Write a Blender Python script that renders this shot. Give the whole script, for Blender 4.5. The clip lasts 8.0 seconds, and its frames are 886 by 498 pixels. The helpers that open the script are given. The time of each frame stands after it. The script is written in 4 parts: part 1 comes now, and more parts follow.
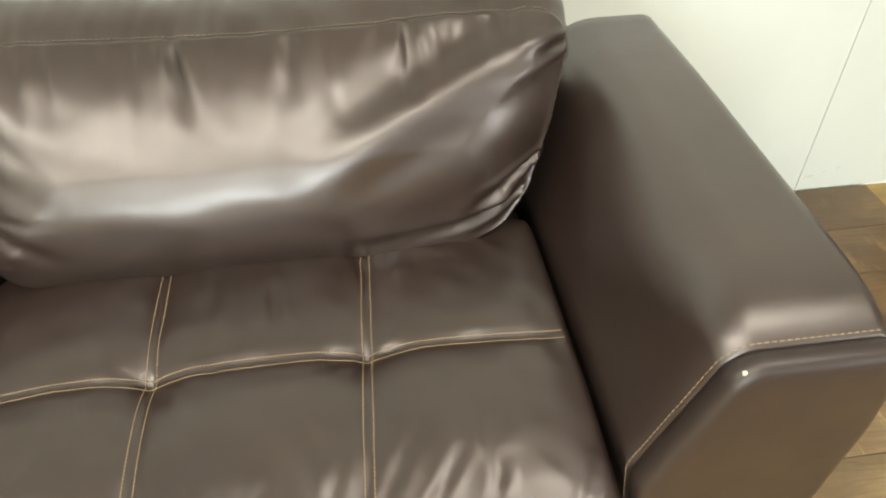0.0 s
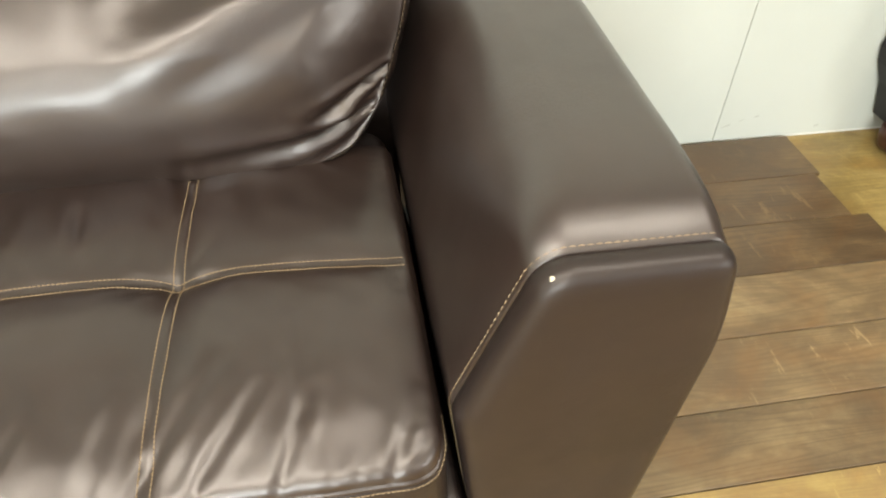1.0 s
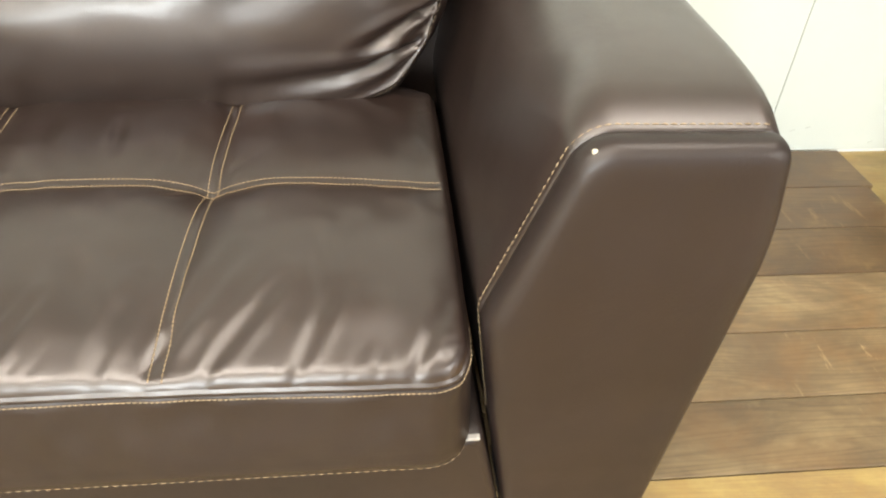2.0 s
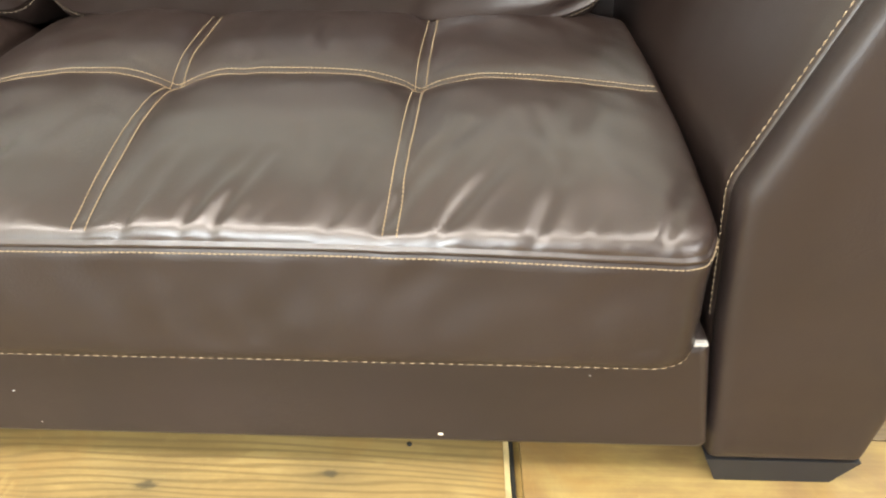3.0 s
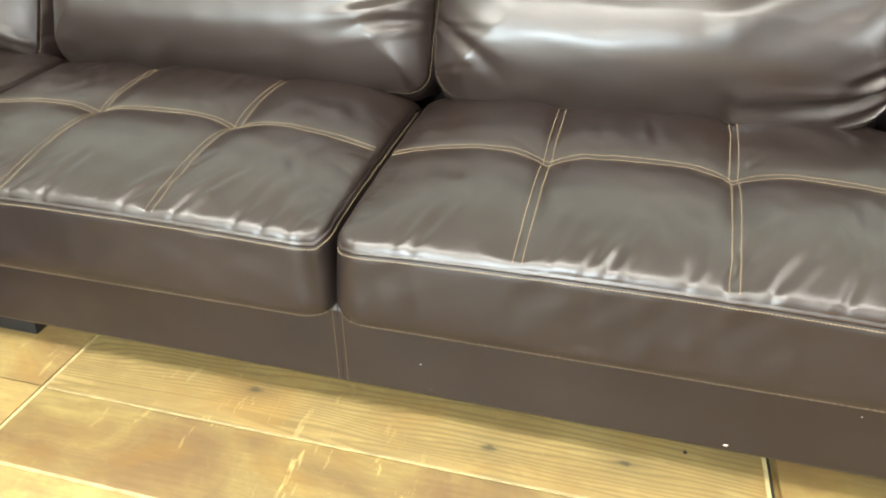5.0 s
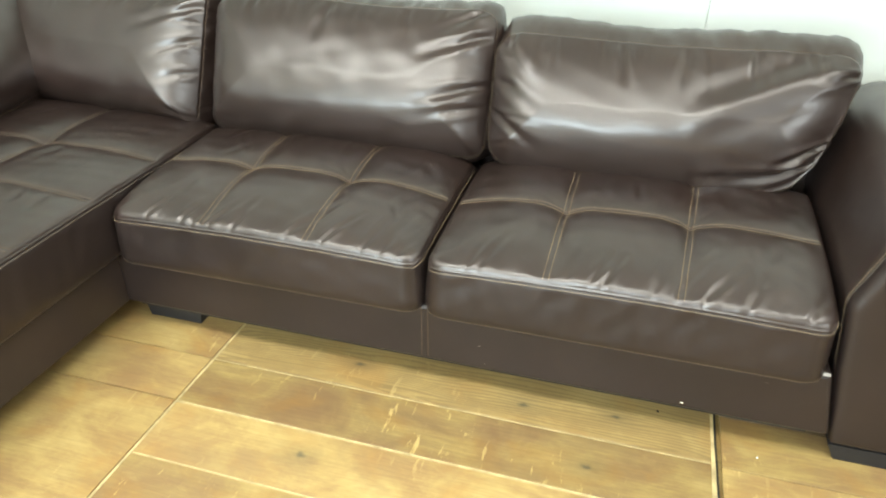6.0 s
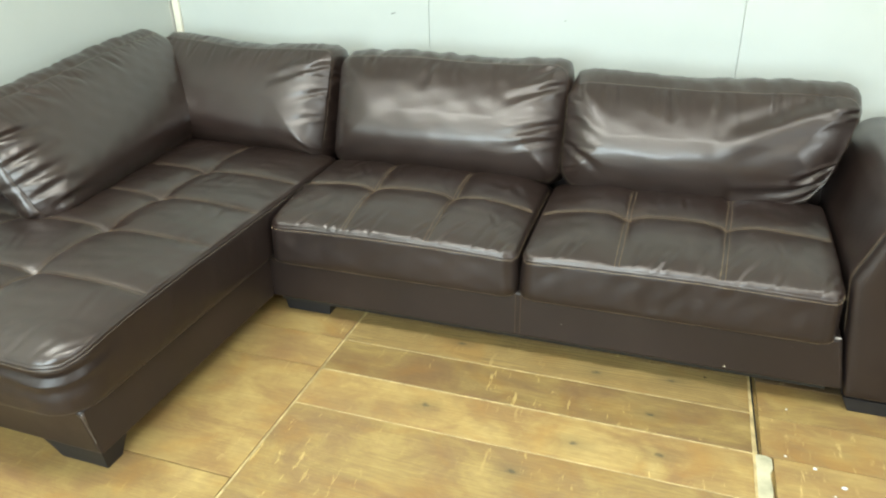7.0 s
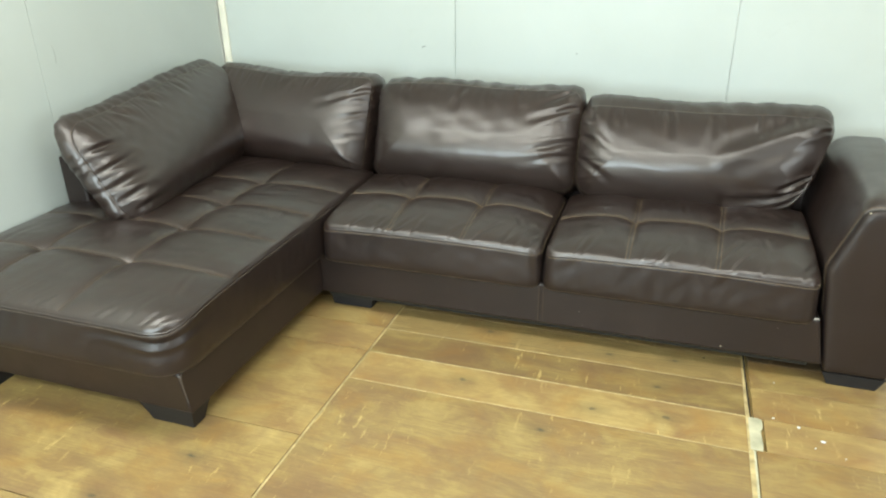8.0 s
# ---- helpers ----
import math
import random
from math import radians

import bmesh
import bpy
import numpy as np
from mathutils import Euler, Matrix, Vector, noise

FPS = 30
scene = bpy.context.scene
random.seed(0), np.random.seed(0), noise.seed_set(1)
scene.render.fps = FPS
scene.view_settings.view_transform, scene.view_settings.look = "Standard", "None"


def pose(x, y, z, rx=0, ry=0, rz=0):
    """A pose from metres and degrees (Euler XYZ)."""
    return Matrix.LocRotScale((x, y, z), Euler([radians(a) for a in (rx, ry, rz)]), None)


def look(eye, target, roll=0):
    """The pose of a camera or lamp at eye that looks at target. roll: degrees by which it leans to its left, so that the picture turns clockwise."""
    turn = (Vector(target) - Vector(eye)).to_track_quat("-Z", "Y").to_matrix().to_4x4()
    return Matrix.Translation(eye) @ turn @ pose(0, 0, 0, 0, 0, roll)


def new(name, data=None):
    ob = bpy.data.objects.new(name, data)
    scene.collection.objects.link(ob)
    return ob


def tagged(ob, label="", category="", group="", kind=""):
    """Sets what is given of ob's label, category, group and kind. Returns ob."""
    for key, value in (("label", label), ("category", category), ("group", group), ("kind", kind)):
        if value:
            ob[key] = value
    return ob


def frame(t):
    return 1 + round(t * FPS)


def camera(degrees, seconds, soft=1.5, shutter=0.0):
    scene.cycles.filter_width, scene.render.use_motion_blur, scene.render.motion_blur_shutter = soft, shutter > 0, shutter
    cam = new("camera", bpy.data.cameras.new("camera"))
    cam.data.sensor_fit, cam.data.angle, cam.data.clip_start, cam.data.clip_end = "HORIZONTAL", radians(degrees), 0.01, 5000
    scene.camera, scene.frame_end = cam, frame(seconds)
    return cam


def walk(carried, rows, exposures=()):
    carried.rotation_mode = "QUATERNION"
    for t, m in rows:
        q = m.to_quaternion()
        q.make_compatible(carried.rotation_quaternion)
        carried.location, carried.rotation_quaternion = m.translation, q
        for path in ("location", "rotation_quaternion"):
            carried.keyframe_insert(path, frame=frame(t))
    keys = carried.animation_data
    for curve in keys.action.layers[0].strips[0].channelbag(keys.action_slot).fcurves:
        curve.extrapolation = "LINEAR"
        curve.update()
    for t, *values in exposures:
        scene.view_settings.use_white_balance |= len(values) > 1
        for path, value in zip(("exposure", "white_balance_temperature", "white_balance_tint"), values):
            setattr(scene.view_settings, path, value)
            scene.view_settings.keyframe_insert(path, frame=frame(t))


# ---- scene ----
cam = camera(64.3, 8.0, soft=2.1)
PATH = [
    (0, (-0.293, -0.383, 1.174), (-0.088, 1.093, -0.161), -0.6),
    (0.5, (-0.205, -0.398, 1.092), (0.066, 1.041, -0.269), 0.9),
    (1, (-0.105, -0.391, 1.037), (0.169, 1.047, -0.325), 1.4),
    (1.2, (-0.086, -0.389, 1.014), (0.18, 1.053, -0.346), 1.7),
    (2.3, (-0.148, -0.51, 0.849), (-0.018, 1.081, -0.356), 2.5),
    (2.5, (-0.181, -0.516, 0.812), (-0.095, 1.089, -0.378), 2.2),
    (3, (-0.269, -0.541, 0.736), (-0.296, 1.092, -0.419), 0.7),
    (3.5, (-0.349, -0.569, 0.715), (-0.484, 1.077, -0.414), -0.4),
    (4, (-0.432, -0.605, 0.722), (-0.705, 1.04, -0.383), -1.2),
    (4.5, (-0.501, -0.663, 0.753), (-0.867, 0.973, -0.338), -0.7),
    (4.7, (-0.515, -0.717, 0.808), (-0.911, 0.918, -0.274), -0.4),
    (5.8, (-0.442, -1.202, 1.172), (-0.926, 0.44, 0.138), -0.1),
    (6, (-0.451, -1.308, 1.217), (-0.948, 0.337, 0.194), -0.1),
    (6.5, (-0.495, -1.603, 1.293), (-1.023, 0.067, 0.327), -0.5),
    (7, (-0.49, -1.838, 1.332), (-1.081, -0.153, 0.432), -1.3),
    (7.5, (-0.478, -2.025, 1.358), (-1.071, -0.317, 0.502), -1.1),
    (8, (-0.501, -2.22, 1.368), (-1.092, -0.49, 0.555), -0.9),
]
EXPOSURES = [(0.0, 0.08, 7350, 9), (1.2, 0.08, 7350, 11), (2.3, 0.44, 7130, 12), (4.7, 0.62, 6500, 5), (5.8, 0.27, 6510, 3), (8.0, -0.42, 6470, 1)]
walk(cam, [(t, look(eye, target, roll)) for t, eye, target, roll in PATH], EXPOSURES)

# ---- world and light ----
world = bpy.data.worlds.new("world")
scene.world = world
world.use_nodes = True
wn = world.node_tree.nodes
sky = wn.new("ShaderNodeTexSky")
sky.sky_type, sky.sun_disc = "NISHITA", False
sky.sun_elevation, sky.sun_rotation = radians(40), radians(200)
wn["Background"].inputs[1].default_value = 0.06
world.node_tree.links.new(sky.outputs[0], wn["Background"].inputs[0])

# the room: walls and heights in metres
X_L, X_R, Y_B, Y_F, H_C = -2.785, 3.60, 1.006, -5.20, 2.75
WIN = (-2.6, -0.3, 0.90, 2.30)            # wide window in the front wall: x0, x1, z0, z1
FILL_R = (-4.3, -1.7, 1.00, 2.20)         # unseen window added in the right wall as fill: y0, y1, z0, z1


def area(name, m, sx, sy, watts, colour):
    lamp = bpy.data.lights.new(name, "AREA")
    lamp.shape, lamp.size, lamp.size_y, lamp.energy, lamp.color = "RECTANGLE", sx, sy, watts, colour
    ob = new(name, lamp)
    ob.matrix_world = m
    return ob


area("unseen_window_light", pose((WIN[0] + WIN[1]) / 2, Y_F - 0.12, (WIN[2] + WIN[3]) / 2, 90, 0, 0),
     WIN[1] - WIN[0], WIN[3] - WIN[2], 290, (0.76, 0.90, 1.0))
# added fill from the right, to brighten the left wall and cushions
area("unseen_window_light", pose(X_R + 0.12, (FILL_R[0] + FILL_R[1]) / 2, (FILL_R[2] + FILL_R[3]) / 2, 90, 0, 90),
     FILL_R[1] - FILL_R[0], FILL_R[3] - FILL_R[2], 128, (0.88, 0.95, 1.0))
TUBES = [(-2.0, -3.1, 40), (-0.4, -3.1, 56), (1.2, -3.1, 14), (-2.0, -1.00, 48), (-0.5, -1.00, 42), (1.05, -0.30, 30)]   # x, y, watts
Z_TUBE = H_C - 0.05
for lx, ly, watts in TUBES:
    area("tube_light", pose(lx, ly, Z_TUBE - 0.045, 0, 0, 0), 1.3, 0.50, watts, (0.97, 0.985, 0.97))


# ---- materials ----
def material(name):
    m = bpy.data.materials.new(name)
    m.use_nodes = True
    nt = m.node_tree
    return m, nt.nodes, nt.links, nt.nodes["Principled BSDF"]


def coords(n, l, scale=(1, 1, 1), kind="Object"):
    tc, mp = n.new("ShaderNodeTexCoord"), n.new("ShaderNodeMapping")
    mp.inputs["Scale"].default_value = scale
    l.new(tc.outputs[kind], mp.inputs[0])
    return mp.outputs[0]


def noise_node(n, l, vec, scale, detail=4, rough=0.55, distortion=0.0):
    t = n.new("ShaderNodeTexNoise")
    t.inputs["Scale"].default_value, t.inputs["Detail"].default_value = scale, detail
    t.inputs["Roughness"].default_value, t.inputs["Distortion"].default_value = rough, distortion
    l.new(vec, t.inputs["Vector"])
    return t.outputs["Fac"]


def ramp(n, l, fac, stops):
    r = n.new("ShaderNodeValToRGB")
    e = r.color_ramp.elements
    while len(e) < len(stops):
        e.new(0.5)
    for k, (pos, col) in zip(e, stops):
        k.position, k.color = pos, (*col, 1) if len(col) == 3 else col
    l.new(fac, r.inputs[0])
    return r.outputs[0]


def mix(n, l, fac, a, b, kind="MIX"):
    m = n.new("ShaderNodeMix")
    m.data_type, m.blend_type = "RGBA", kind
    for v, s in ((fac, 0), (a, 6), (b, 7)):
        if isinstance(v, (int, float)):
            m.inputs[s].default_value = v
        elif isinstance(v, tuple):
            m.inputs[s].default_value = (*v, 1)
        else:
            l.new(v, m.inputs[s])
    return m.outputs[2]


def bump(n, l, height, strength, dist, base=None):
    b = n.new("ShaderNodeBump")
    b.inputs["Strength"].default_value, b.inputs["Distance"].default_value = strength, dist
    l.new(height, b.inputs["Height"])
    if base is not None:
        l.new(base, b.inputs["Normal"])
    return b.outputs[0]


def gray(v):
    return (v, v, v)


def leather(name, colour, r0, r1, ior, coat):
    """Coated leather: dark pigment, a broad sheen, and a thin clear finish that is sharper."""
    m, n, l, p = material(name)
    vec = coords(n, l)
    big = noise_node(n, l, vec, 5, 3)
    l.new(ramp(n, l, big, [(0.3, tuple(c * 0.85 for c in colour)), (0.7, tuple(c * 1.2 for c in colour))]), p.inputs["Base Color"])
    l.new(ramp(n, l, noise_node(n, l, vec, 11, 3), [(0.3, gray(r0)), (0.7, gray(r1))]), p.inputs["Roughness"])
    p.inputs["IOR"].default_value = ior
    p.inputs["Specular Tint"].default_value = (1.0, 0.925, 0.885, 1)
    p.inputs["Coat Weight"].default_value, p.inputs["Coat Roughness"].default_value = coat, 0.24

    def cells(scale, width):
        vor = n.new("ShaderNodeTexVoronoi")
        vor.feature = "DISTANCE_TO_EDGE"
        vor.inputs["Scale"].default_value = scale
        l.new(vec, vor.inputs["Vector"])
        return ramp(n, l, vor.outputs["Distance"], [(0.0, gray(0)), (width, gray(1))])

    b1 = bump(n, l, noise_node(n, l, vec, 17, 2, 0.5), 0.17, 0.004)
    patch = ramp(n, l, noise_node(n, l, vec, 6, 2), [(0.50, gray(0)), (0.66, gray(1))])
    b2 = bump(n, l, mix(n, l, patch, gray(1.0), cells(150, 0.30)), 0.09, 0.0010, b1)
    l.new(bump(n, l, cells(520, 0.25), 0.14, 0.0005, b2), p.inputs["Normal"])
    l.new(b2, p.inputs["Coat Normal"])
    return m


LEATHER = leather("brown_bonded_leather", (0.0200, 0.0114, 0.0088), 0.31, 0.39, 1.75, 0.24)
# Same leather, darker and less shiny, for upright faces that sit in shade
LEATHER_SHADED = leather("brown_leather_shaded", (0.0180, 0.0116, 0.0099), 0.38, 0.48, 1.47, 0.10)


def plain(name, colour, rough, vary=0.15, scale=30, metal=0.0, bumps=0.0):
    m, n, l, p = material(name)
    vec = coords(n, l)
    f = noise_node(n, l, vec, scale, 5)
    lo, hi = tuple(c * (1 - vary) for c in colour), tuple(min(1, c * (1 + vary)) for c in colour)
    l.new(ramp(n, l, f, [(0.3, lo), (0.7, hi)]), p.inputs["Base Color"])
    p.inputs["Roughness"].default_value, p.inputs["Metallic"].default_value = rough, metal
    if bumps:
        l.new(bump(n, l, noise_node(n, l, vec, scale * 6, 4), 0.4, bumps), p.inputs["Normal"])
    return m


THREAD = plain("tan_thread", (0.24, 0.168, 0.098), 0.75)
THREAD_DULL = plain("brown_thread", (0.115, 0.072, 0.040), 0.75)
THREAD_MID = plain("faded_tan_thread", (0.14, 0.095, 0.058), 0.75)
THREAD_EDGE = plain("greyed_thread", (0.14, 0.105, 0.075), 0.75)
SCUFF = plain("rubbed_leather", (0.075, 0.06, 0.05), 0.5, 0.6, 90)
FOOT = plain("black_plastic_foot", (0.010, 0.009, 0.010), 0.6)
BARE = plain("exposed_backing", (0.62, 0.55, 0.42), 0.8)
PALE = plain("worn_leather_edge", (0.36, 0.33, 0.30), 0.45, 0.3, 200)
FILLER = plain("pale_seam_filler", (0.50, 0.38, 0.18), 0.7, 0.35, 25, 0, 0.001)
PLASTER = plain("grey_white_patch", (0.50, 0.46, 0.31), 0.75, 0.25, 18, 0, 0.002)
DARKGAP = plain("dark_gap", (0.02, 0.017, 0.012), 0.9)
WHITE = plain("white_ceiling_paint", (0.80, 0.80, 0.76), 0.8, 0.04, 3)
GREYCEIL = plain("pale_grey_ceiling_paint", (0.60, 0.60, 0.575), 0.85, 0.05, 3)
# Dark tone for the walls out of view, to hold back fill light
DARKWALL = plain("dark_unseen_wall", (0.13, 0.123, 0.11), 0.8, 0.05, 3)
SCRATCH = plain("grey_scratch", (0.30, 0.31, 0.28), 0.8)
SMUDGE = plain("pale_grey_smudge", (0.43, 0.445, 0.405), 0.7)
TRIM = plain("ivory_trim", (0.78, 0.73, 0.60), 0.5, 0.08, 12)
MAHOGANY = plain("dark_red_brown_wood", (0.05, 0.018, 0.01), 0.35, 0.3, 40)
METAL = plain("white_enamel", (0.8, 0.8, 0.78), 0.4, 0.04, 8)


def wall_board():
    m, n, l, p = material("white_wall_board")
    vec = coords(n, l)
    base = ramp(n, l, noise_node(n, l, vec, 1.6, 4), [(0.3, (0.50, 0.524, 0.48)), (0.7, (0.545, 0.568, 0.525))])
    smudge = ramp(n, l, noise_node(n, l, vec, 7.5, 6, 0.62, 0.6), [(0.66, gray(0)), (0.80, gray(1))])
    f = mix(n, l, 1.0, smudge, gray(0.22), "MULTIPLY")
    l.new(mix(n, l, f, base, (0.42, 0.42, 0.36)), p.inputs["Base Color"])
    p.inputs["Roughness"].default_value = 0.42
    l.new(bump(n, l, noise_node(n, l, vec, 90, 4), 0.12, 0.002), p.inputs["Normal"])
    return m


BOARD = wall_board()


def wood(name, dark, light, worn, wear=0.5, rings_mix=0.25):
    """Worn laminate: grain along x, blotches, knots, and scuffs across the grain; each board shifted by its own random number."""
    m, n, l, p = material(name)
    tc, info = n.new("ShaderNodeTexCoord"), n.new("ShaderNodeObjectInfo")
    comb, add = n.new("ShaderNodeCombineXYZ"), n.new("ShaderNodeVectorMath")
    mul = n.new("ShaderNodeMath")
    mul.operation, mul.inputs[1].default_value = "MULTIPLY", 37.0
    l.new(info.outputs["Random"], mul.inputs[0])
    l.new(mul.outputs[0], comb.inputs[0])
    l.new(mul.outputs[0], comb.inputs[1])
    l.new(tc.outputs["Object"], add.inputs[0])
    l.new(comb.outputs[0], add.inputs[1])

    def scaled(s, turn=0.0):
        mp = n.new("ShaderNodeMapping")
        mp.inputs["Scale"].default_value, mp.inputs["Rotation"].default_value = s, (0, 0, turn)
        l.new(add.outputs[0], mp.inputs[0])
        return mp.outputs[0]

    warp = noise_node(n, l, scaled((0.55, 4.2, 1)), 1.5, 3, 0.5, 0.5)
    rings = n.new("ShaderNodeMath")
    rings.operation, rings.inputs[1].default_value = "MULTIPLY_ADD", 560.0
    sep, bend = n.new("ShaderNodeSeparateXYZ"), n.new("ShaderNodeMath")
    bend.operation, bend.inputs[1].default_value = "MULTIPLY", 120.0
    l.new(add.outputs[0], sep.inputs[0])
    l.new(warp, bend.inputs[0])
    l.new(sep.outputs["Y"], rings.inputs[0])
    l.new(bend.outputs[0], rings.inputs[2])
    sine = n.new("ShaderNodeMath")
    sine.operation = "SINE"
    l.new(rings.outputs[0], sine.inputs[0])
    half = n.new("ShaderNodeMapRange")
    half.inputs["From Min"].default_value = -1
    l.new(sine.outputs[0], half.inputs["Value"])
    fine = noise_node(n, l, scaled((5, 150, 1)), 1.0, 5, 0.65)
    blot = noise_node(n, l, scaled((2.6, 4.4, 1)), 1.8, 7, 0.66, 0.5)
    tone = ramp(n, l, blot, [(0.33, dark), (0.47, tuple((d + w) / 2 for d, w in zip(dark, light))), (0.56, light), (0.72, worn)])
    t1 = mix(n, l, ramp(n, l, half.outputs[0], [(0.45, gray(0)), (1.0, gray(rings_mix))]), tone, tuple(c * 0.62 for c in dark))
    t2 = mix(n, l, ramp(n, l, fine, [(0.42, gray(0.20)), (0.60, gray(0))]), t1, tuple(c * 0.62 for c in dark))
    scuff = ramp(n, l, noise_node(n, l, scaled((20, 4.5, 1), 0.75), 2.2, 5, 0.7, 0.3), [(0.60, gray(0)), (0.66, gray(wear))])
    patch = ramp(n, l, noise_node(n, l, scaled((1.1, 1.3, 1)), 1.3, 2), [(0.46, gray(0)), (0.60, gray(1))])
    mott = noise_node(n, l, scaled((7, 13, 1)), 2.0, 6, 0.65, 0.5)
    t2 = mix(n, l, ramp(n, l, mott, [(0.38, gray(0.20)), (0.52, gray(0))]), t2, tuple(c * 0.85 for c in dark))
    t2 = mix(n, l, ramp(n, l, mott, [(0.58, gray(0)), (0.72, gray(0.35))]), t2, worn)
    orange = noise_node(n, l, scaled((2.2, 3.1, 1)), 2.4, 5, 0.6, 0.6)
    t2 = mix(n, l, ramp(n, l, orange, [(0.50, gray(0)), (0.66, gray(0.45))]), t2, tuple(c * k for c, k in zip(light, (0.86, 0.66, 0.50))))
    stain = noise_node(n, l, scaled((1.3, 3.0, 1)), 1.7, 7, 0.62, 0.8)
    t2 = mix(n, l, ramp(n, l, stain, [(0.50, gray(0)), (0.60, gray(0.34)), (0.74, gray(0.62))]), t2, tuple(c * k for c, k in zip(dark, (0.74, 0.76, 0.86))))
    t3 = mix(n, l, mix(n, l, 1.0, scuff, patch, "MULTIPLY"), t2, tuple(min(1, c * 1.35) for c in worn))
    place = n.new("ShaderNodeMapping")
    place.inputs["Scale"].default_value = (0.55, 1.0, 0.0)
    l.new(tc.outputs["Object"], place.inputs[0])
    wob = n.new("ShaderNodeVectorMath")
    wob.operation = "SCALE"
    wobn = n.new("ShaderNodeTexNoise")
    wobn.inputs["Scale"].default_value = 55
    l.new(tc.outputs["Object"], wobn.inputs["Vector"])
    l.new(wobn.outputs["Color"], wob.inputs[0])
    wob.inputs["Scale"].default_value = 0.012
    shift = n.new("ShaderNodeVectorMath")
    l.new(place.outputs[0], shift.inputs[0])
    l.new(wob.outputs[0], shift.inputs[1])
    for kx, ky in KNOTS:
        far = n.new("ShaderNodeVectorMath")
        far.operation, far.inputs[1].default_value = "DISTANCE", (kx * 0.55 + 0.006, ky + 0.006, 0.006)
        l.new(shift.outputs[0], far.inputs[0])
        t3 = mix(n, l, ramp(n, l, far.outputs["Value"], [(0.0030, gray(0.85)), (0.0065, gray(0.40)), (0.011, gray(0.26)), (0.045, gray(0))]), t3, (0.095, 0.082, 0.055))
    shade = n.new("ShaderNodeMapRange")
    shade.inputs["To Min"].default_value, shade.inputs["To Max"].default_value = 0.63, 0.86
    l.new(info.outputs["Random"], shade.inputs["Value"])
    vm = n.new("ShaderNodeVectorMath")
    vm.operation = "SCALE"
    l.new(t3, vm.inputs[0])
    l.new(shade.outputs[0], vm.inputs["Scale"])
    l.new(vm.outputs[0], p.inputs["Base Color"])
    l.new(ramp(n, l, blot, [(0.3, gray(0.28)), (0.7, gray(0.44))]), p.inputs["Roughness"])
    l.new(bump(n, l, fine, 0.15, 0.001), p.inputs["Normal"])
    return m


KNOTS = [(-1.080, 0.016), (-0.638, -0.013), (-0.416, 0.010), (-1.091, -0.316), (-0.653, -0.347), (-0.465, -0.166), (-0.430, -0.325), (-0.786, -0.499),
         (-1.883, -1.134), (-1.726, -0.917)]
WOOD_PINE = wood("pine_grained_board", (0.43, 0.285, 0.115), (0.58, 0.40, 0.155), (0.64, 0.46, 0.19), 0.4, 0.60)
WOOD_GOLD = wood("worn_golden_board", (0.36, 0.215, 0.09), (0.52, 0.36, 0.132), (0.60, 0.435, 0.172), 0.6, 0.08)
WOOD_BROWN = wood("worn_brown_board", (0.30, 0.178, 0.080), (0.44, 0.305, 0.110), (0.56, 0.40, 0.150), 0.8, 0.10)
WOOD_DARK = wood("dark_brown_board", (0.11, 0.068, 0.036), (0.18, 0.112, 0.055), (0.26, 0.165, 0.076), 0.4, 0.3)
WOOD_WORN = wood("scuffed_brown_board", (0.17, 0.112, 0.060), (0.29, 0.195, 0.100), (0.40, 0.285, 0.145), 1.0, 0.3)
SUBFLOOR = wood("bare_chipboard", (0.22, 0.148, 0.052), (0.42, 0.295, 0.105), (0.54, 0.39, 0.16), 0.6, 0.1)


# ---- building helpers ----
def mesh_of(name, verts, faces, mat, smooth=True):
    me = bpy.data.meshes.new(name)
    me.from_pydata([tuple(map(float, v)) for v in verts], [], faces)
    me.materials.append(mat)
    if smooth:
        me.polygons.foreach_set("use_smooth", [True] * len(me.polygons))
    me.update()
    return me


def thing(name, at, label, category, group="", kind=""):
    ob = new(name)
    ob.matrix_world = pose(*at)
    ob.empty_display_size = 0.05
    return tagged(ob, label, category, group, kind)


def child(name, me, parent, label="", m=None):
    """A mesh under its thing; its vertices are in world coordinates unless m is given."""
    ob = new(name, me)
    ob.parent = parent
    ob.matrix_parent_inverse = parent.matrix_world.inverted()
    if m is not None:
        ob.matrix_basis = m
    return tagged(ob, label) if label else ob


def box_data(x0, x1, y0, y1, z0, z1, r=0.0):
    """Vertices and faces of a box; r chamfers all its edges."""
    if r <= 0:
        v = [(x, y, z) for x in (x0, x1) for y in (y0, y1) for z in (z0, z1)]
        return v, [(0, 1, 3, 2), (4, 6, 7, 5), (0, 4, 5, 1), (2, 3, 7, 6), (0, 2, 6, 4), (1, 5, 7, 3)]
    bm = bmesh.new()
    bmesh.ops.create_cube(bm, size=1, matrix=Matrix.LocRotScale(((x0 + x1) / 2, (y0 + y1) / 2, (z0 + z1) / 2), None, (x1 - x0, y1 - y0, z1 - z0)))
    bmesh.ops.bevel(bm, geom=bm.edges, offset=r, segments=3, affect="EDGES", profile=0.5)
    bm.verts.ensure_lookup_table()
    v, f = [tuple(q.co) for q in bm.verts], [[q.index for q in fa.verts] for fa in bm.faces]
    bm.free()
    return v, f


def box(name, b, mat, parent, r=0.0, label="", smooth=False):
    v, f = box_data(*b, r)
    return child(name, mesh_of(name, v, f, mat, smooth), parent, label)


# ---- the setting ----
def structure(name, b, mat, label, category, r=0.0):
    v, f = box_data(*b, r)
    return tagged(new(name, mesh_of(name, v, f, mat, False)), label, category, kind="structure")


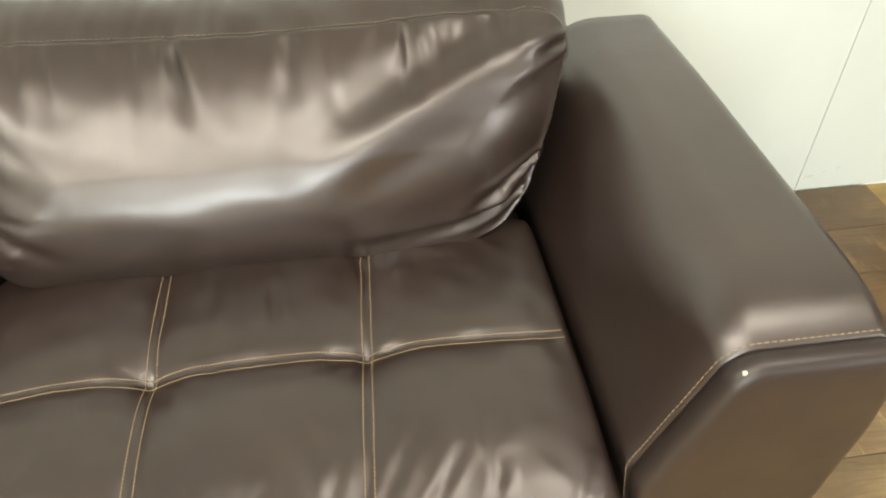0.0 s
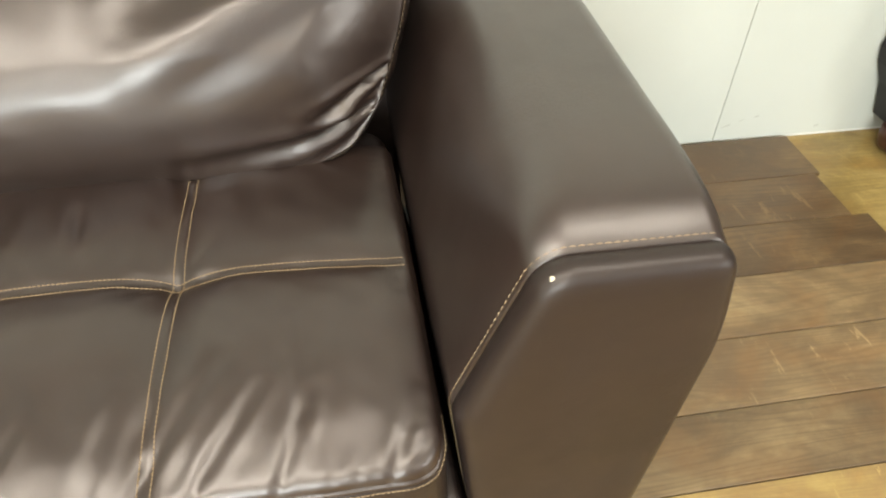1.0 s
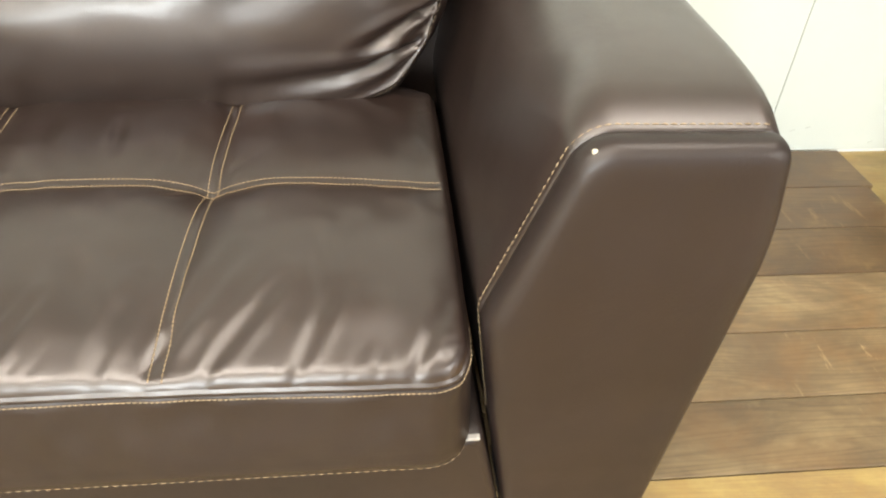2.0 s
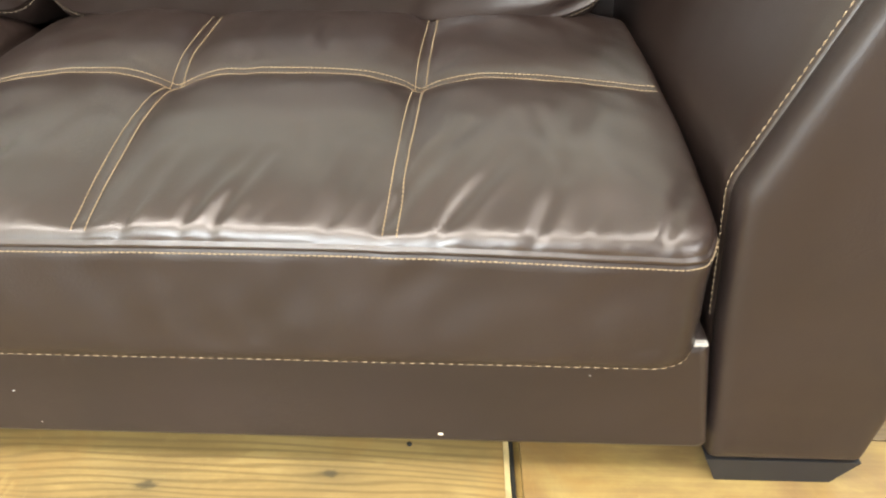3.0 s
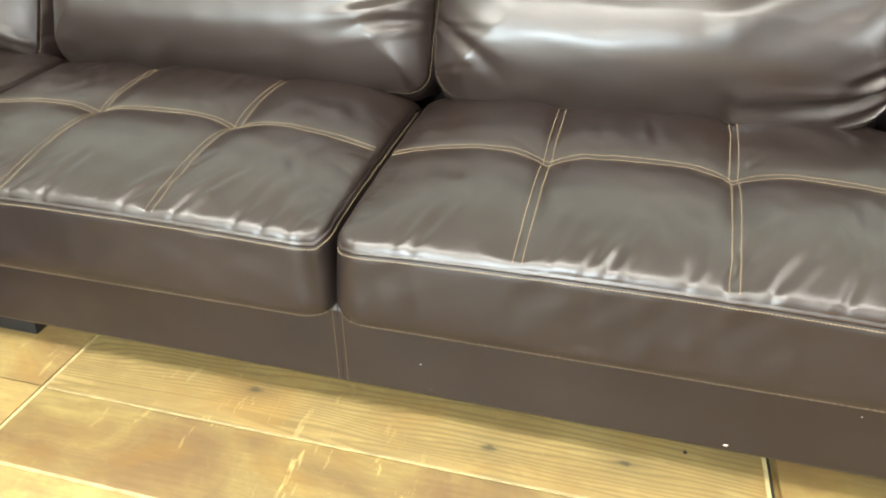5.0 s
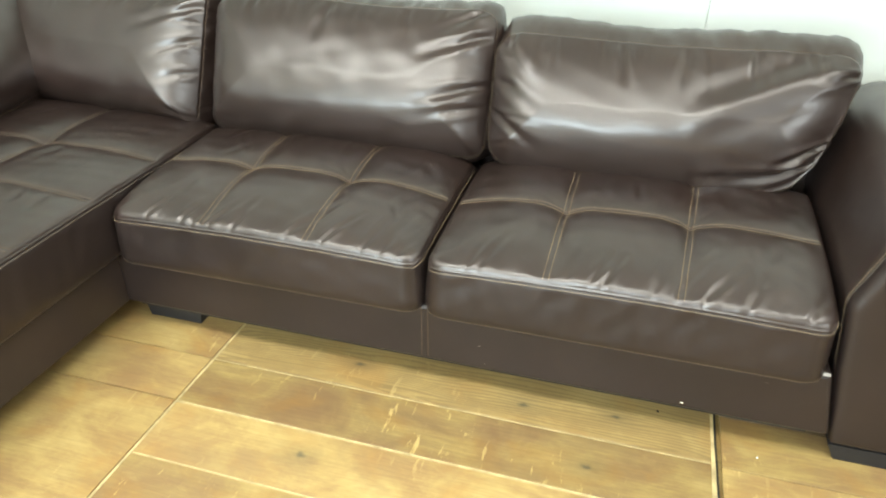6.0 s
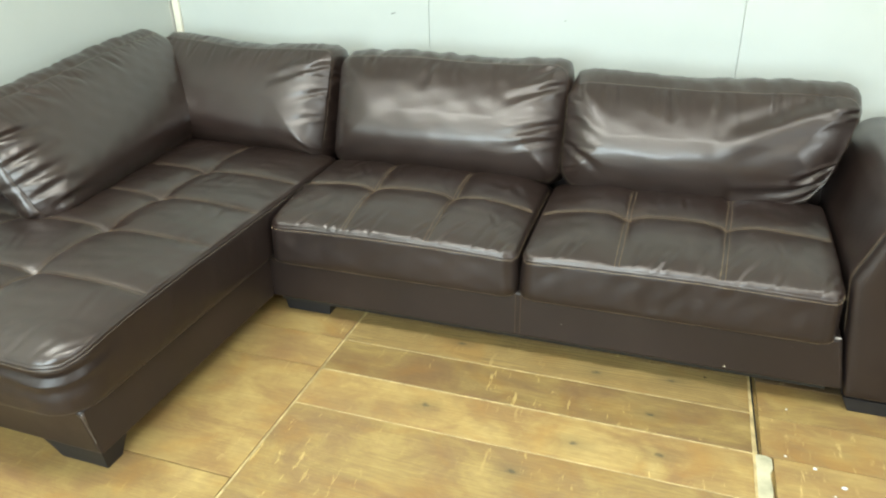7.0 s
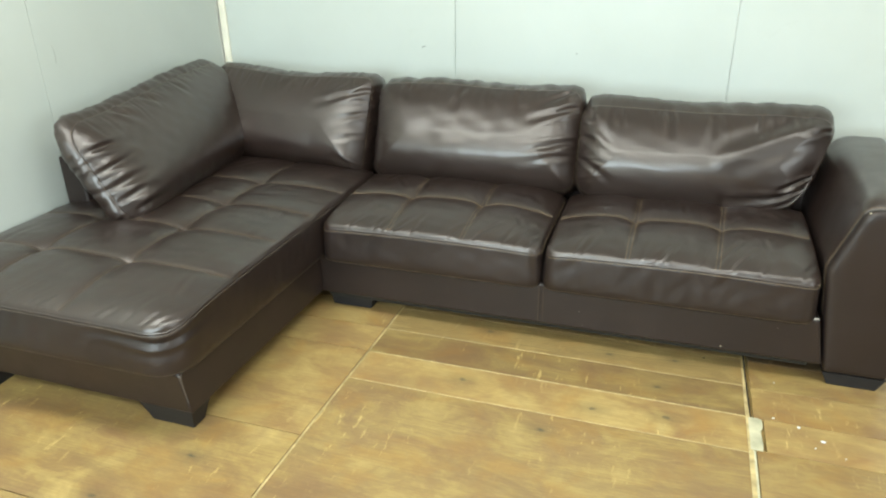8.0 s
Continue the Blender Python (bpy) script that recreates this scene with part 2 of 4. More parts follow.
floor = structure("floor", (X_L - 0.2, X_R + 0.2, Y_F - 0.3, Y_B + 0.2, -0.14, -0.012), SUBFLOOR,
                  "bare chipboard floor under worn wood-look boards", "floor")
wall_back = structure("wall_back", (X_L - 0.2, X_R + 0.2, Y_B + 0.008, Y_B + 0.16, -0.012, H_C), WHITE,
                      "white board-clad wall behind the sofa", "wall")
wall_left = structure("wall_left", (X_L - 0.16, X_L - 0.008, Y_F - 0.2, Y_B + 0.008, -0.012, H_C), WHITE,
                      "white board-clad wall beside the chaise", "wall")
ceiling = structure("ceiling", (X_L - 0.2, X_R + 0.2, Y_F - 0.3, Y_B + 0.2, H_C, H_C + 0.1), GREYCEIL, "plain grey ceiling", "ceiling")

# the unseen front wall, darkened to cut bounced light, with the window opening through it
wv, wf = [], []
for b in ((X_L, WIN[0], 0, H_C), (WIN[1], X_R, 0, H_C), (WIN[0], WIN[1], 0, WIN[2]), (WIN[0], WIN[1], WIN[3], H_C)):
    v, f = box_data(b[0], b[1], Y_F - 0.15, Y_F, b[2] - (0.012 if b[2] == 0 else 0), b[3])
    wf += [[k + len(wv) for k in q] for q in f]
    wv += v
wall_front = tagged(new("wall_front", mesh_of("wall_front", wv, wf, DARKWALL, False)), "unseen wall, darkened to cut fill light, with a wide window", "wall", kind="structure")


# the unseen right wall, just as dark, with the added window through it
wv, wf = [], []
for b in ((Y_F, FILL_R[0], 0, H_C), (FILL_R[1], Y_B + 0.008, 0, H_C), (FILL_R[0], FILL_R[1], 0, FILL_R[2]), (FILL_R[0], FILL_R[1], FILL_R[3], H_C)):
    v, f = box_data(X_R, X_R + 0.15, b[0], b[1], b[2] - (0.012 if b[2] == 0 else 0), b[3])
    wf += [[k + len(wv) for k in q] for q in f]
    wv += v
wall_right = tagged(new("wall_right", mesh_of("wall_right", wv, wf, DARKWALL, False)), "unseen wall, darkened to cut fill light, with an added window", "wall", kind="structure")


def panels(parent, axis, cuts, z0=0.0):
    """Boards 1.22 m wide clad on a wall, 2 mm apart, with softened edges."""
    for a, b in zip(cuts, cuts[1:]):
        if axis == "x":
            box("wall_panel", (a + 0.001, b - 0.001, Y_B - 0.0005, Y_B + 0.008, z0, H_C), BOARD, parent, 0.0012)
        else:
            box("wall_panel", (X_L - 0.008, X_L + 0.0005, a + 0.001, b - 0.001, z0, H_C), BOARD, parent, 0.0012)


panels(wall_back, "x", [X_L, -1.526, -0.319, 0.871, 2.085, 3.30, X_R])
panels(wall_left, "y", [Y_F, -3.77, -2.55, -1.37, -0.154, Y_B - 0.03])
# a fine scratch in the cladding beside the joint
pts = [(-0.086, 1.012), (-0.080, 0.998), (-0.077, 0.983), (-0.077, 0.968), (-0.079, 0.953), (-0.081, 0.940)]
sv, sf = [], []
for k, (y, z) in enumerate(pts):
    w = 0.0012 * math.sin(math.pi * (k + 0.4) / (len(pts) - 0.2))
    sv += [(X_L + 0.0002, y - w, z), (X_L + 0.0011, y - w * 0.5, z), (X_L + 0.0011, y + w * 0.5, z), (X_L + 0.0002, y + w, z)]
    if k:
        sf += [(4 * k - 4 + j, 4 * k + j, 4 * k + j + 1, 4 * k - 3 + j) for j in range(3)]
child("scratch", mesh_of("scratch", sv, sf, SCRATCH, False), wall_left, "thin grey scratch")
for mx, mz, mw, mh in ((-1.683, 0.890, 0.010, 0.0030), (-0.962, 0.881, 0.004, 0.0022), (0.895, 0.044, 0.012, 0.0022), (0.935, 0.058, 0.007, 0.0016), (0.974, 0.066, 0.006, 0.0018), (1.160, 0.022, 0.006, 0.0022)):
    v, f = box_data(mx - mw, mx + mw, Y_B - 0.0013, Y_B + 0.001, mz - mh, mz + mh, 0.0004)
    child("scuff_mark", mesh_of("scuff_mark", [(x, y, z + (x - mx) * 0.35) for x, y, z in v], f, SCRATCH if mz > 0.5 else SMUDGE, False), wall_back, "small grey scuff mark")
structure("trim", (X_L + 0.0005, X_L + 0.038, Y_B - 0.016, Y_B - 0.0005, 0, H_C), TRIM, "ivory corner moulding between the walls", "moulding", 0.006)


def tube_fixture(x, y):
    t = thing("ceiling_light", (x, y, H_C), "long white ceiling light, switched on", "ceiling light", "ceiling lights")
    box("housing", (x - 0.69, x + 0.69, y - 0.28, y + 0.28, Z_TUBE - 0.035, H_C), METAL, t, 0.006)
    for s in (-1, 1):
        box("end_cap", (x + s * 0.675 - 0.012, x + s * 0.675 + 0.012, y - 0.27, y + 0.27, Z_TUBE - 0.06, Z_TUBE - 0.034), METAL, t, 0.004)


for lx, ly, watts in TUBES:
    tube_fixture(lx, ly)


# ---- upholstery ----
def spaced(half, step, lines=()):
    """Positions from -half to half, closer together at the given lines and near both ends."""
    n = int(2 * half / step)
    base = [-half + 2 * half * k / n for k in range(n + 1)]
    extra = [c + d for c in lines for d in (-0.016, -0.012, -0.009, -0.006, -0.003, 0, 0.003, 0.006, 0.009, 0.012, 0.016)]
    extra += [s * (half - d) for s in (-1, 1) for d in (0.0015, 0.0035, 0.006, 0.010, 0.015)]
    pts = sorted(extra + [b for b in base if all(abs(b - e) > step * 0.45 for e in extra)])
    return np.array([p for p, q in zip(pts, pts[1:] + [9]) if q - p > 0.0007])


def edge_distance(x, y, hw, hd, r):
    qx, qy = np.abs(x) - (hw - r), np.abs(y) - (hd - r)
    return r - np.hypot(np.maximum(qx, 0), np.maximum(qy, 0)) - np.minimum(np.maximum(qx, qy), 0)


def normals_of(v, quads):
    a, b, c, d = (v[quads[:, k]] for k in range(4))
    fn = np.cross(c - a, d - b)
    out = np.zeros_like(v)
    for k in range(4):
        np.add.at(out, quads[:, k], fn)
    return out / (np.linalg.norm(out, axis=1, keepdims=True) + 1e-12)


def lumps(p, size, seed, count=7):
    """A smooth, uneven field between about -1 and 1, with waves of about the given size."""
    rng = np.random.RandomState(seed)
    out = 0
    for _ in range(count):
        k = rng.normal(size=3)
        k *= (0.6 + 0.9 * rng.rand()) * 2 * math.pi / size / np.linalg.norm(k)
        out = out + np.sin(p @ k + rng.rand() * 6.28)
    return out / math.sqrt(count) / 1.4


class Cushion:
    """A sewn cushion: a top panel with a rounded-rectangle outline, a boxing strip in rows round it, and an underside.
    Local axes: x across, y from front to back (or up), z out of the top panel."""

    def __init__(self, hw, hd, r, top, rows, step=0.008, lines_x=(), lines_y=(), under=-0.03):
        self.hw, self.hd, self.r = hw, hd, r
        xs, ys = spaced(hw, step, lines_x), spaced(hd, step, lines_y)
        self.xs, self.ys = xs, ys
        nu, nv = len(xs), len(ys)
        px, py = np.meshgrid(xs, ys, indexing="ij")
        qx, qy = np.clip(px, r - hw, hw - r), np.clip(py, r - hd, hd - r)
        dx, dy = (px - qx) / r, (py - qy) / r
        x, y = qx + r * dx * np.sqrt(1 - dy**2 / 2), qy + r * dy * np.sqrt(1 - dx**2 / 2)
        e = np.maximum(edge_distance(x, y, hw, hd, r), 0)
        z = top(x, y, e)
        self.top = np.arange(nu * nv).reshape(nu, nv)
        t = self.top
        loop = np.concatenate([t[:-1, 0], t[-1, :-1], t[:0:-1, -1], t[0, :0:-1]])
        self.loops = [loop]
        flat = np.stack([x, y, z], -1).reshape(-1, 3)
        ox, oy = (x - qx).reshape(-1)[loop], (y - qy).reshape(-1)[loop]
        out = np.stack([ox, oy, 0 * ox], -1) / (np.hypot(ox, oy)[:, None] + 1e-9)
        verts, count = [flat], len(flat)
        rim = flat[loop]
        for off, fz in rows:
            row = rim + out * off
            row[:, 2] = fz(rim) if callable(fz) else rim[:, 2] + fz
            verts.append(row)
            self.loops.append(np.arange(count, count + len(loop)))
            count += len(loop)
        last = verts[-1]
        low = np.full((nu, nv), -1)
        low.reshape(-1)[loop] = self.loops[-1]
        inner = low < 0
        low[inner] = np.arange(count, count + inner.sum())
        shrink = 1 - np.exp(-e[inner] / 0.05)
        tuck = min(rows[-1][0], 0)
        verts.append(np.stack([x[inner] * (1 + tuck / hw), y[inner] * (1 + tuck / hd), last[:, 2].mean() + under * shrink], -1))
        self.v = np.concatenate(verts)
        self.uv = self.v[:, :2].copy()
        self.keep = np.zeros(len(self.v))
        self.keep[:nu * nv] = 1
        for k, row in enumerate(self.loops[1:5]):
            self.keep[row] = 0.8 - 0.18 * k
        q = np.stack([t[:-1, :-1], t[1:, :-1], t[1:, 1:], t[:-1, 1:]], -1).reshape(-1, 4)
        faces = [q]
        for a, b in zip(self.loops, self.loops[1:]):
            faces.append(np.stack([a, b, np.roll(b, -1), np.roll(a, -1)], -1))
        faces.append(np.stack([low[:-1, :-1], low[:-1, 1:], low[1:, 1:], low[1:, :-1]], -1).reshape(-1, 4))
        self.q = np.concatenate(faces)
        self.n = normals_of(self.v, self.q)

    def push(self, amount):
        self.v = self.v + self.n * np.asarray(amount)[:, None]
        self.n = normals_of(self.v, self.q)

    def point(self, x, y):
        i, j = int(np.abs(self.xs - x).argmin()), int(np.abs(self.ys - y).argmin())
        return self.v[self.top[i, j]]

    def crease(self, a, b, width, depth, ridge=0.5, fade=False):
        """A fold from a to b, which are places (x, y) on the top panel or (x, y, z); fade makes it deepest at a."""
        at, keep = (self.uv, self.keep) if len(a) == 2 else (self.v, 1)
        a, b = np.array(a, float), np.array(b, float)
        ab = b - a
        s = np.clip((at - a) @ ab / (ab @ ab), 0, 1)
        d = np.linalg.norm(at - a - s[:, None] * ab, axis=1)
        taper = np.clip(np.sin(np.pi * (0.06 + 0.88 * s)), 0, 1) ** 0.7
        if fade:
            taper, width = 0.7 * (0.3 + 0.7 * np.clip(s / 0.18, 0, 1)) * (1 - s) ** 0.9, width * (0.8 + 0.7 * s)
        return keep * taper * depth * (ridge * np.exp(-((d - 2 * width) / width) ** 2) - np.exp(-((d / width) ** 2)))

    def on_top(self, x, y):
        """The place and the normal of the top panel at x, y."""
        i = int(np.clip(np.searchsorted(self.xs, x) - 1, 0, len(self.xs) - 2))
        j = int(np.clip(np.searchsorted(self.ys, y) - 1, 0, len(self.ys) - 2))
        fx = (x - self.xs[i]) / (self.xs[i + 1] - self.xs[i])
        fy = (y - self.ys[j]) / (self.ys[j + 1] - self.ys[j])
        w = ((1 - fx) * (1 - fy), fx * (1 - fy), (1 - fx) * fy, fx * fy)
        k = (self.top[i, j], self.top[i + 1, j], self.top[i, j + 1], self.top[i + 1, j + 1])
        return sum(a * self.v[b] for a, b in zip(w, k)), sum(a * self.n[b] for a, b in zip(w, k))

    def mesh(self, name, mat, m, side=None):
        """The cushion as a mesh; side is the material of the boxing below its top seam."""
        r, o = np.array(m.to_3x3()), np.array(m.translation)
        me = mesh_of(name, self.v @ r.T + o, self.q.tolist(), mat)
        if side:
            me.materials.append(side)
            first = (len(self.xs) - 1) * (len(self.ys) - 1) + 4 * len(self.loops[0])
            index = np.zeros(len(self.q), dtype=np.int32)
            index[first:] = 1
            me.polygons.foreach_set("material_index", index)
        return me


def dashes(pts, nrm, length=0.0046, gap=0.0007, thick=0.0010, lift=0.0004):
    """Thread: short raised stitches along a line of places with normals."""
    pts, nrm = np.asarray(pts), np.asarray(nrm)
    run = np.r_[0, np.cumsum(np.linalg.norm(np.diff(pts, axis=0), axis=1))]
    starts = np.arange(0.001, run[-1] - length, length + gap)
    at = lambda s, k: np.stack([np.interp(s, run, k[:, c]) for c in range(3)], -1)
    a, b, n = at(starts, pts), at(starts + length, pts), at(starts + length / 2, nrm)
    n = n / np.linalg.norm(n, axis=1, keepdims=True)
    d = b - a
    d = d / np.linalg.norm(d, axis=1, keepdims=True)
    w = np.cross(d, n)
    a, b = a + n * lift, b + n * lift
    ring = lambda c, t: [c + w * t, c + n * t, c - w * t, c - n * t]
    mid = (a + b) / 2 + n * thick * 0.5
    v = np.stack(ring(a, thick * 0.45) + ring(mid, thick) + ring(b, thick * 0.45), 1)
    base = np.arange(len(starts)) * 12
    quads = [(k + o, (k + 1) % 4 + o, (k + 1) % 4 + 4 + o, k + 4 + o) for o in (0, 4) for k in range(4)] + [(3, 2, 1, 0), (8, 9, 10, 11)]
    f = np.concatenate([base[:, None] + np.array(q) for q in quads])
    return v.reshape(-1, 3), f


def thread(name, lines, mat, parent, m, **kw):
    vs, fs, count = [], [], 0
    for pts, nrm in lines:
        v, f = dashes(pts, nrm, **kw)
        vs.append(v), fs.append(f + count)
        count += len(v)
    v = np.concatenate(vs)
    v = v @ np.array(m.to_3x3()).T + np.array(m.translation)
    return child(name, mesh_of(name, v, np.concatenate(fs).tolist(), mat, False), parent)


def top_line(c, a, b, side=0.0, n=150):
    a, b = np.array(a, float), np.array(b, float)
    d = (b - a) / np.linalg.norm(b - a)
    w = np.array([-d[1], d[0]]) * side
    got = [c.on_top(*(a + (b - a) * k / n + w)) for k in range(n + 1)]
    return np.array([g[0] for g in got]), np.array([g[1] for g in got])


def row_line(c, k, frac=0.0, keep=None):
    """Along row k of the boxing, or between it and the next; keep(x, y) chooses a stretch."""
    a = c.loops[k]
    v, n = c.v[a], c.n[a]
    if frac:
        b = c.loops[k + 1]
        v, n = v * (1 - frac) + c.v[b] * frac, n * (1 - frac) + c.n[b] * frac
    # start the loop at the back so that the kept stretch is one piece
    start = int(np.argmax(v[:, 1] - 0.001 * np.abs(v[:, 0])))
    v, n = np.roll(v, -start, axis=0), np.roll(n, -start, axis=0)
    if keep is not None:
        on = keep(v[:, 0], v[:, 1])
        v, n = v[on], n[on]
    return v, n


def seat(name, x0, x1, y0, y1, seam, bottom, xl, yl, parent, seed, r=0.046, puff=0.031, rise=0.049, flat_from=None, pucker=0.0062,
         thread_mat=None, step=0.0046, tuft=0.015, slopes=(0, 0), side_thread=(9, 9), drop=(0, 0), sags=()):
    """A tufted seat: cross seams at xl and yl (world), top seam at height seam in front."""
    cx, cy = (x0 + x1) / 2, (y0 + y1) / 2
    hw, hd = (x1 - x0) / 2, (y1 - y0) / 2
    lx, ly = [v - cx for v in xl], [v - cy for v in yl]

    def rim(y):
        return seam + rise * (1 - np.exp(-(y + hd) / 0.145))

    def top(x, y, e):
        z = rim(y) + 0.013 * (1 - np.exp(-e / 0.0028)) + (puff - 0.013) * (1 - np.exp(-e / 0.090)) + 0.010 * (1 - (x / hw) ** 2)
        back = 1 - np.exp(-(y + hd) / 0.12)
        z = z - back * (drop[0] * np.exp(-(hw + x) / 0.07) + drop[1] * np.exp(-(hw - x) / 0.07))
        soft = 1 - np.exp(-e / 0.03)
        for c, sl in zip(lx, slopes):
            d = x - c - sl * (y - ly[-1])
            z = z - soft * (0.008 * np.exp(-((d / 0.035) ** 2)) + 0.0040 * np.exp(-((d / 0.012) ** 2)) + 0.0010 * np.exp(-((d / 0.003) ** 2)))
        for c in ly:
            d = y - c
            z = z - soft * (0.006 * np.exp(-((d / 0.04) ** 2)) + 0.0040 * np.exp(-((d / 0.012) ** 2)) + 0.0010 * np.exp(-((d / 0.003) ** 2)))
            for k in lx:
                z = z - tuft * np.exp(-np.hypot(x - k, d) / 0.055)
        if flat_from is not None:
            z = z - 0.05 / (1 + np.exp(-(y + cy - flat_from) / 0.012))
        return z

    low = lambda part: (lambda p: bottom + (p[:, 2] - bottom) * part)
    rows = [(0.0003, -0.0012), (0.0028, -0.0026), (0.0034, -0.0050), (0.0026, -0.0066), (0.0020, -0.0076), (0.0030, -0.0088), (0.0048, -0.014),
            *[(float(np.interp(k, (0.18, 0.34, 0.52, 0.72, 0.90), (0.0095, 0.0098, 0.0086, 0.0066, 0.0048))), low(k)) for k in (0.86, 0.80, 0.74, 0.68, 0.61, 0.54, 0.46, 0.38, 0.30, 0.23, 0.17)],
            (0.0068, low(0.09)), (0.000, low(0.035)), (-0.018, low(0.0))]
    c = Cushion(hw, hd, r, top, rows, step, lx, ly, 0.0)
    rng = random.Random(seed)
    p = c.v
    move = 0.0020 * lumps(p, 0.22, seed) + 0.0008 * lumps(p, 0.07, seed + 1)
    x = -hw + r * 0.6
    while x < hw - r * 0.6:                    # uneven puckers where the top is gathered into the front seam
        strong = rng.random() < 0.5
        run = rng.uniform(0.07, 0.16) if strong else rng.uniform(0.02, 0.05)
        move = move + c.crease((x, -hd + 0.001), (x + run * rng.uniform(0.25, 0.7), -hd + run), rng.uniform(0.0055, 0.0085) if strong else rng.uniform(0.003, 0.0045),
                               pucker * (rng.uniform(0.12, 0.28) if strong else rng.uniform(0.06, 0.18)), 0.9, not strong)
        if strong:                             # it starts sharply at the seam, and a soft fold carries on down the boxing
            move = move + c.crease((x, -hd + 0.001), (x + run * 0.3, -hd + run * 0.6), rng.uniform(0.0040, 0.0060), pucker * rng.uniform(0.18, 0.40), 0.8, True)
            zt = c.point(x, -hd)[2]
            move = move + c.crease((x, -hd - 0.005, zt - 0.012), (x - rng.uniform(0.02, 0.10), -hd - 0.011, zt - rng.uniform(0.05, 0.10)),
                                   rng.uniform(0.013, 0.022), pucker * rng.uniform(0.12, 0.42), 0.6)
        x += rng.uniform(0.025, 0.065)
    for s in (-1, 1):                          # fewer and finer ones along both sides
        y = -hd + r
        while y < hd - 0.12:
            move = move + c.crease((s * (hw - 0.002), y), (s * (hw - rng.uniform(0.03, 0.09)), y + rng.uniform(-0.03, 0.03)),
                                   rng.uniform(0.003, 0.006), pucker * rng.uniform(0.04, 0.22), 0.5, True)
            y += rng.uniform(0.02, 0.09)
    for _ in range(16):                        # long soft ripples over the top
        a0, b0, ang = rng.uniform(-hw + 0.08, hw - 0.08), rng.uniform(-hd + 0.10, hd - 0.12), rng.uniform(0.9, 2.2)
        half = rng.uniform(0.03, 0.08)
        move = move + c.crease((a0 - half * math.cos(ang), b0 - half * math.sin(ang)), (a0 + half * math.cos(ang), b0 + half * math.sin(ang)),
                               rng.uniform(0.008, 0.016), rng.uniform(0.0008, 0.0024), 0.5)
    for kx in lx:                              # drag lines that run out of each tuft
        for ky in ly:
            for _ in range(5):
                a, d0, d1 = rng.uniform(0, 6.28), rng.uniform(0.015, 0.03), rng.uniform(0.06, 0.11)
                ends = [(np.clip(kx + math.cos(a) * d, 0.02 - hw, hw - 0.02), np.clip(ky + math.sin(a) * d, 0.02 - hd, hd - 0.02)) for d in (d0, d1)]
                move = move + c.crease(*ends, rng.uniform(0.005, 0.009), rng.uniform(0.001, 0.0028), 0.35, True)
    strip_rows = np.concatenate(c.loops[6:])
    q = p[strip_rows]
    along = (hw - q[:, 0]) + 1.9 * (q[:, 1] + hd)
    for z0, fall, w, dep, reach in sags:       # slack leather hangs in folds round the front corner
        dz = (q[:, 2] - z0 + fall * np.exp(-((along / 0.09) ** 2))) / w
        move[strip_rows] += dep * np.exp(-((along / reach) ** 2)) * (0.8 * np.exp(-((dz + 1.9) ** 2)) - np.exp(-(dz**2)))
    move[np.concatenate(c.loops[-4:])] *= 0.1
    flat = c.top.reshape(-1)
    move[flat] *= 0.3 + 0.7 * np.clip(edge_distance(p[flat, 0], p[flat, 1], hw, hd, r) / 0.007, 0, 1)
    move[np.concatenate(c.loops[1:7])] *= 0.3
    c.push(move)
    m = pose(cx, cy, 0)
    # boxing gets the shaded leather copy, which darkens it below the seam
    body = child(name, c.mesh(name, LEATHER, m, LEATHER_SHADED), parent)
    mat = thread_mat or THREAD
    lines = []
    for k in lx:
        for s in (-0.0065, 0.0065):
            sl = slopes[lx.index(k)]
            lines.append(top_line(c, (k + sl * (-hd - ly[-1]), -hd + 0.005), (k + sl * (hd - ly[-1]), hd - 0.02), s))
    for k in ly:
        for s in (-0.0065, 0.0065):
            lines.append(top_line(c, (-hw + 0.006, k), (hw - 0.006, k), s))
    thread("cross_stitching", lines, mat, body, m)
    mat = THREAD_EDGE if thread_mat else THREAD
    keep = lambda x, y: (y < hd - 0.06) & np.where(x < 0, y < side_thread[0] - cy, y < side_thread[1] - cy)
    thread("top_edge_stitching", [row_line(c, 6, 0.5, keep)], mat, body, m)
    thread("bottom_edge_stitching", [row_line(c, len(rows) - 2, 0.0, lambda x, y: y < -hd + 0.10 if side_thread[1] < 1 else y < hd - 0.06)], mat, body, m,
           length=0.0065, gap=0.0032, thick=0.0006, lift=0.0005)
    return body


def rounded_profile(pts, radii, seg=6):
    """A closed outline in x and z with rounded corners."""
    out, n = [], len(pts)
    for i in range(n):
        p, a, b = Vector(pts[i]), Vector(pts[i - 1]), Vector(pts[(i + 1) % n])
        u, w = (a - p).normalized(), (b - p).normalized()
        half = math.acos(max(-1, min(1, u.dot(w)))) / 2
        reach = radii[i] / math.tan(half)
        centre = p + (u + w).normalized() * radii[i] / math.sin(half)
        s, e = p + u * reach - centre, p + w * reach - centre
        for k in range(seg + 1):
            d = s.lerp(e, k / seg).normalized() * radii[i]
            out.append((centre + d)[:])
    return out


def loft(rings):
    """Vertices and faces through rings of equal count, capped at both ends."""
    n = len(rings[0])
    v = [p for r in rings for p in r]
    f = [[a * n + k, a * n + (k + 1) % n, (a + 1) * n + (k + 1) % n, (a + 1) * n + k] for a in range(len(rings) - 1) for k in range(n)]
    return v, f + [list(range(n))[::-1], list(range((len(rings) - 1) * n, len(rings) * n))]


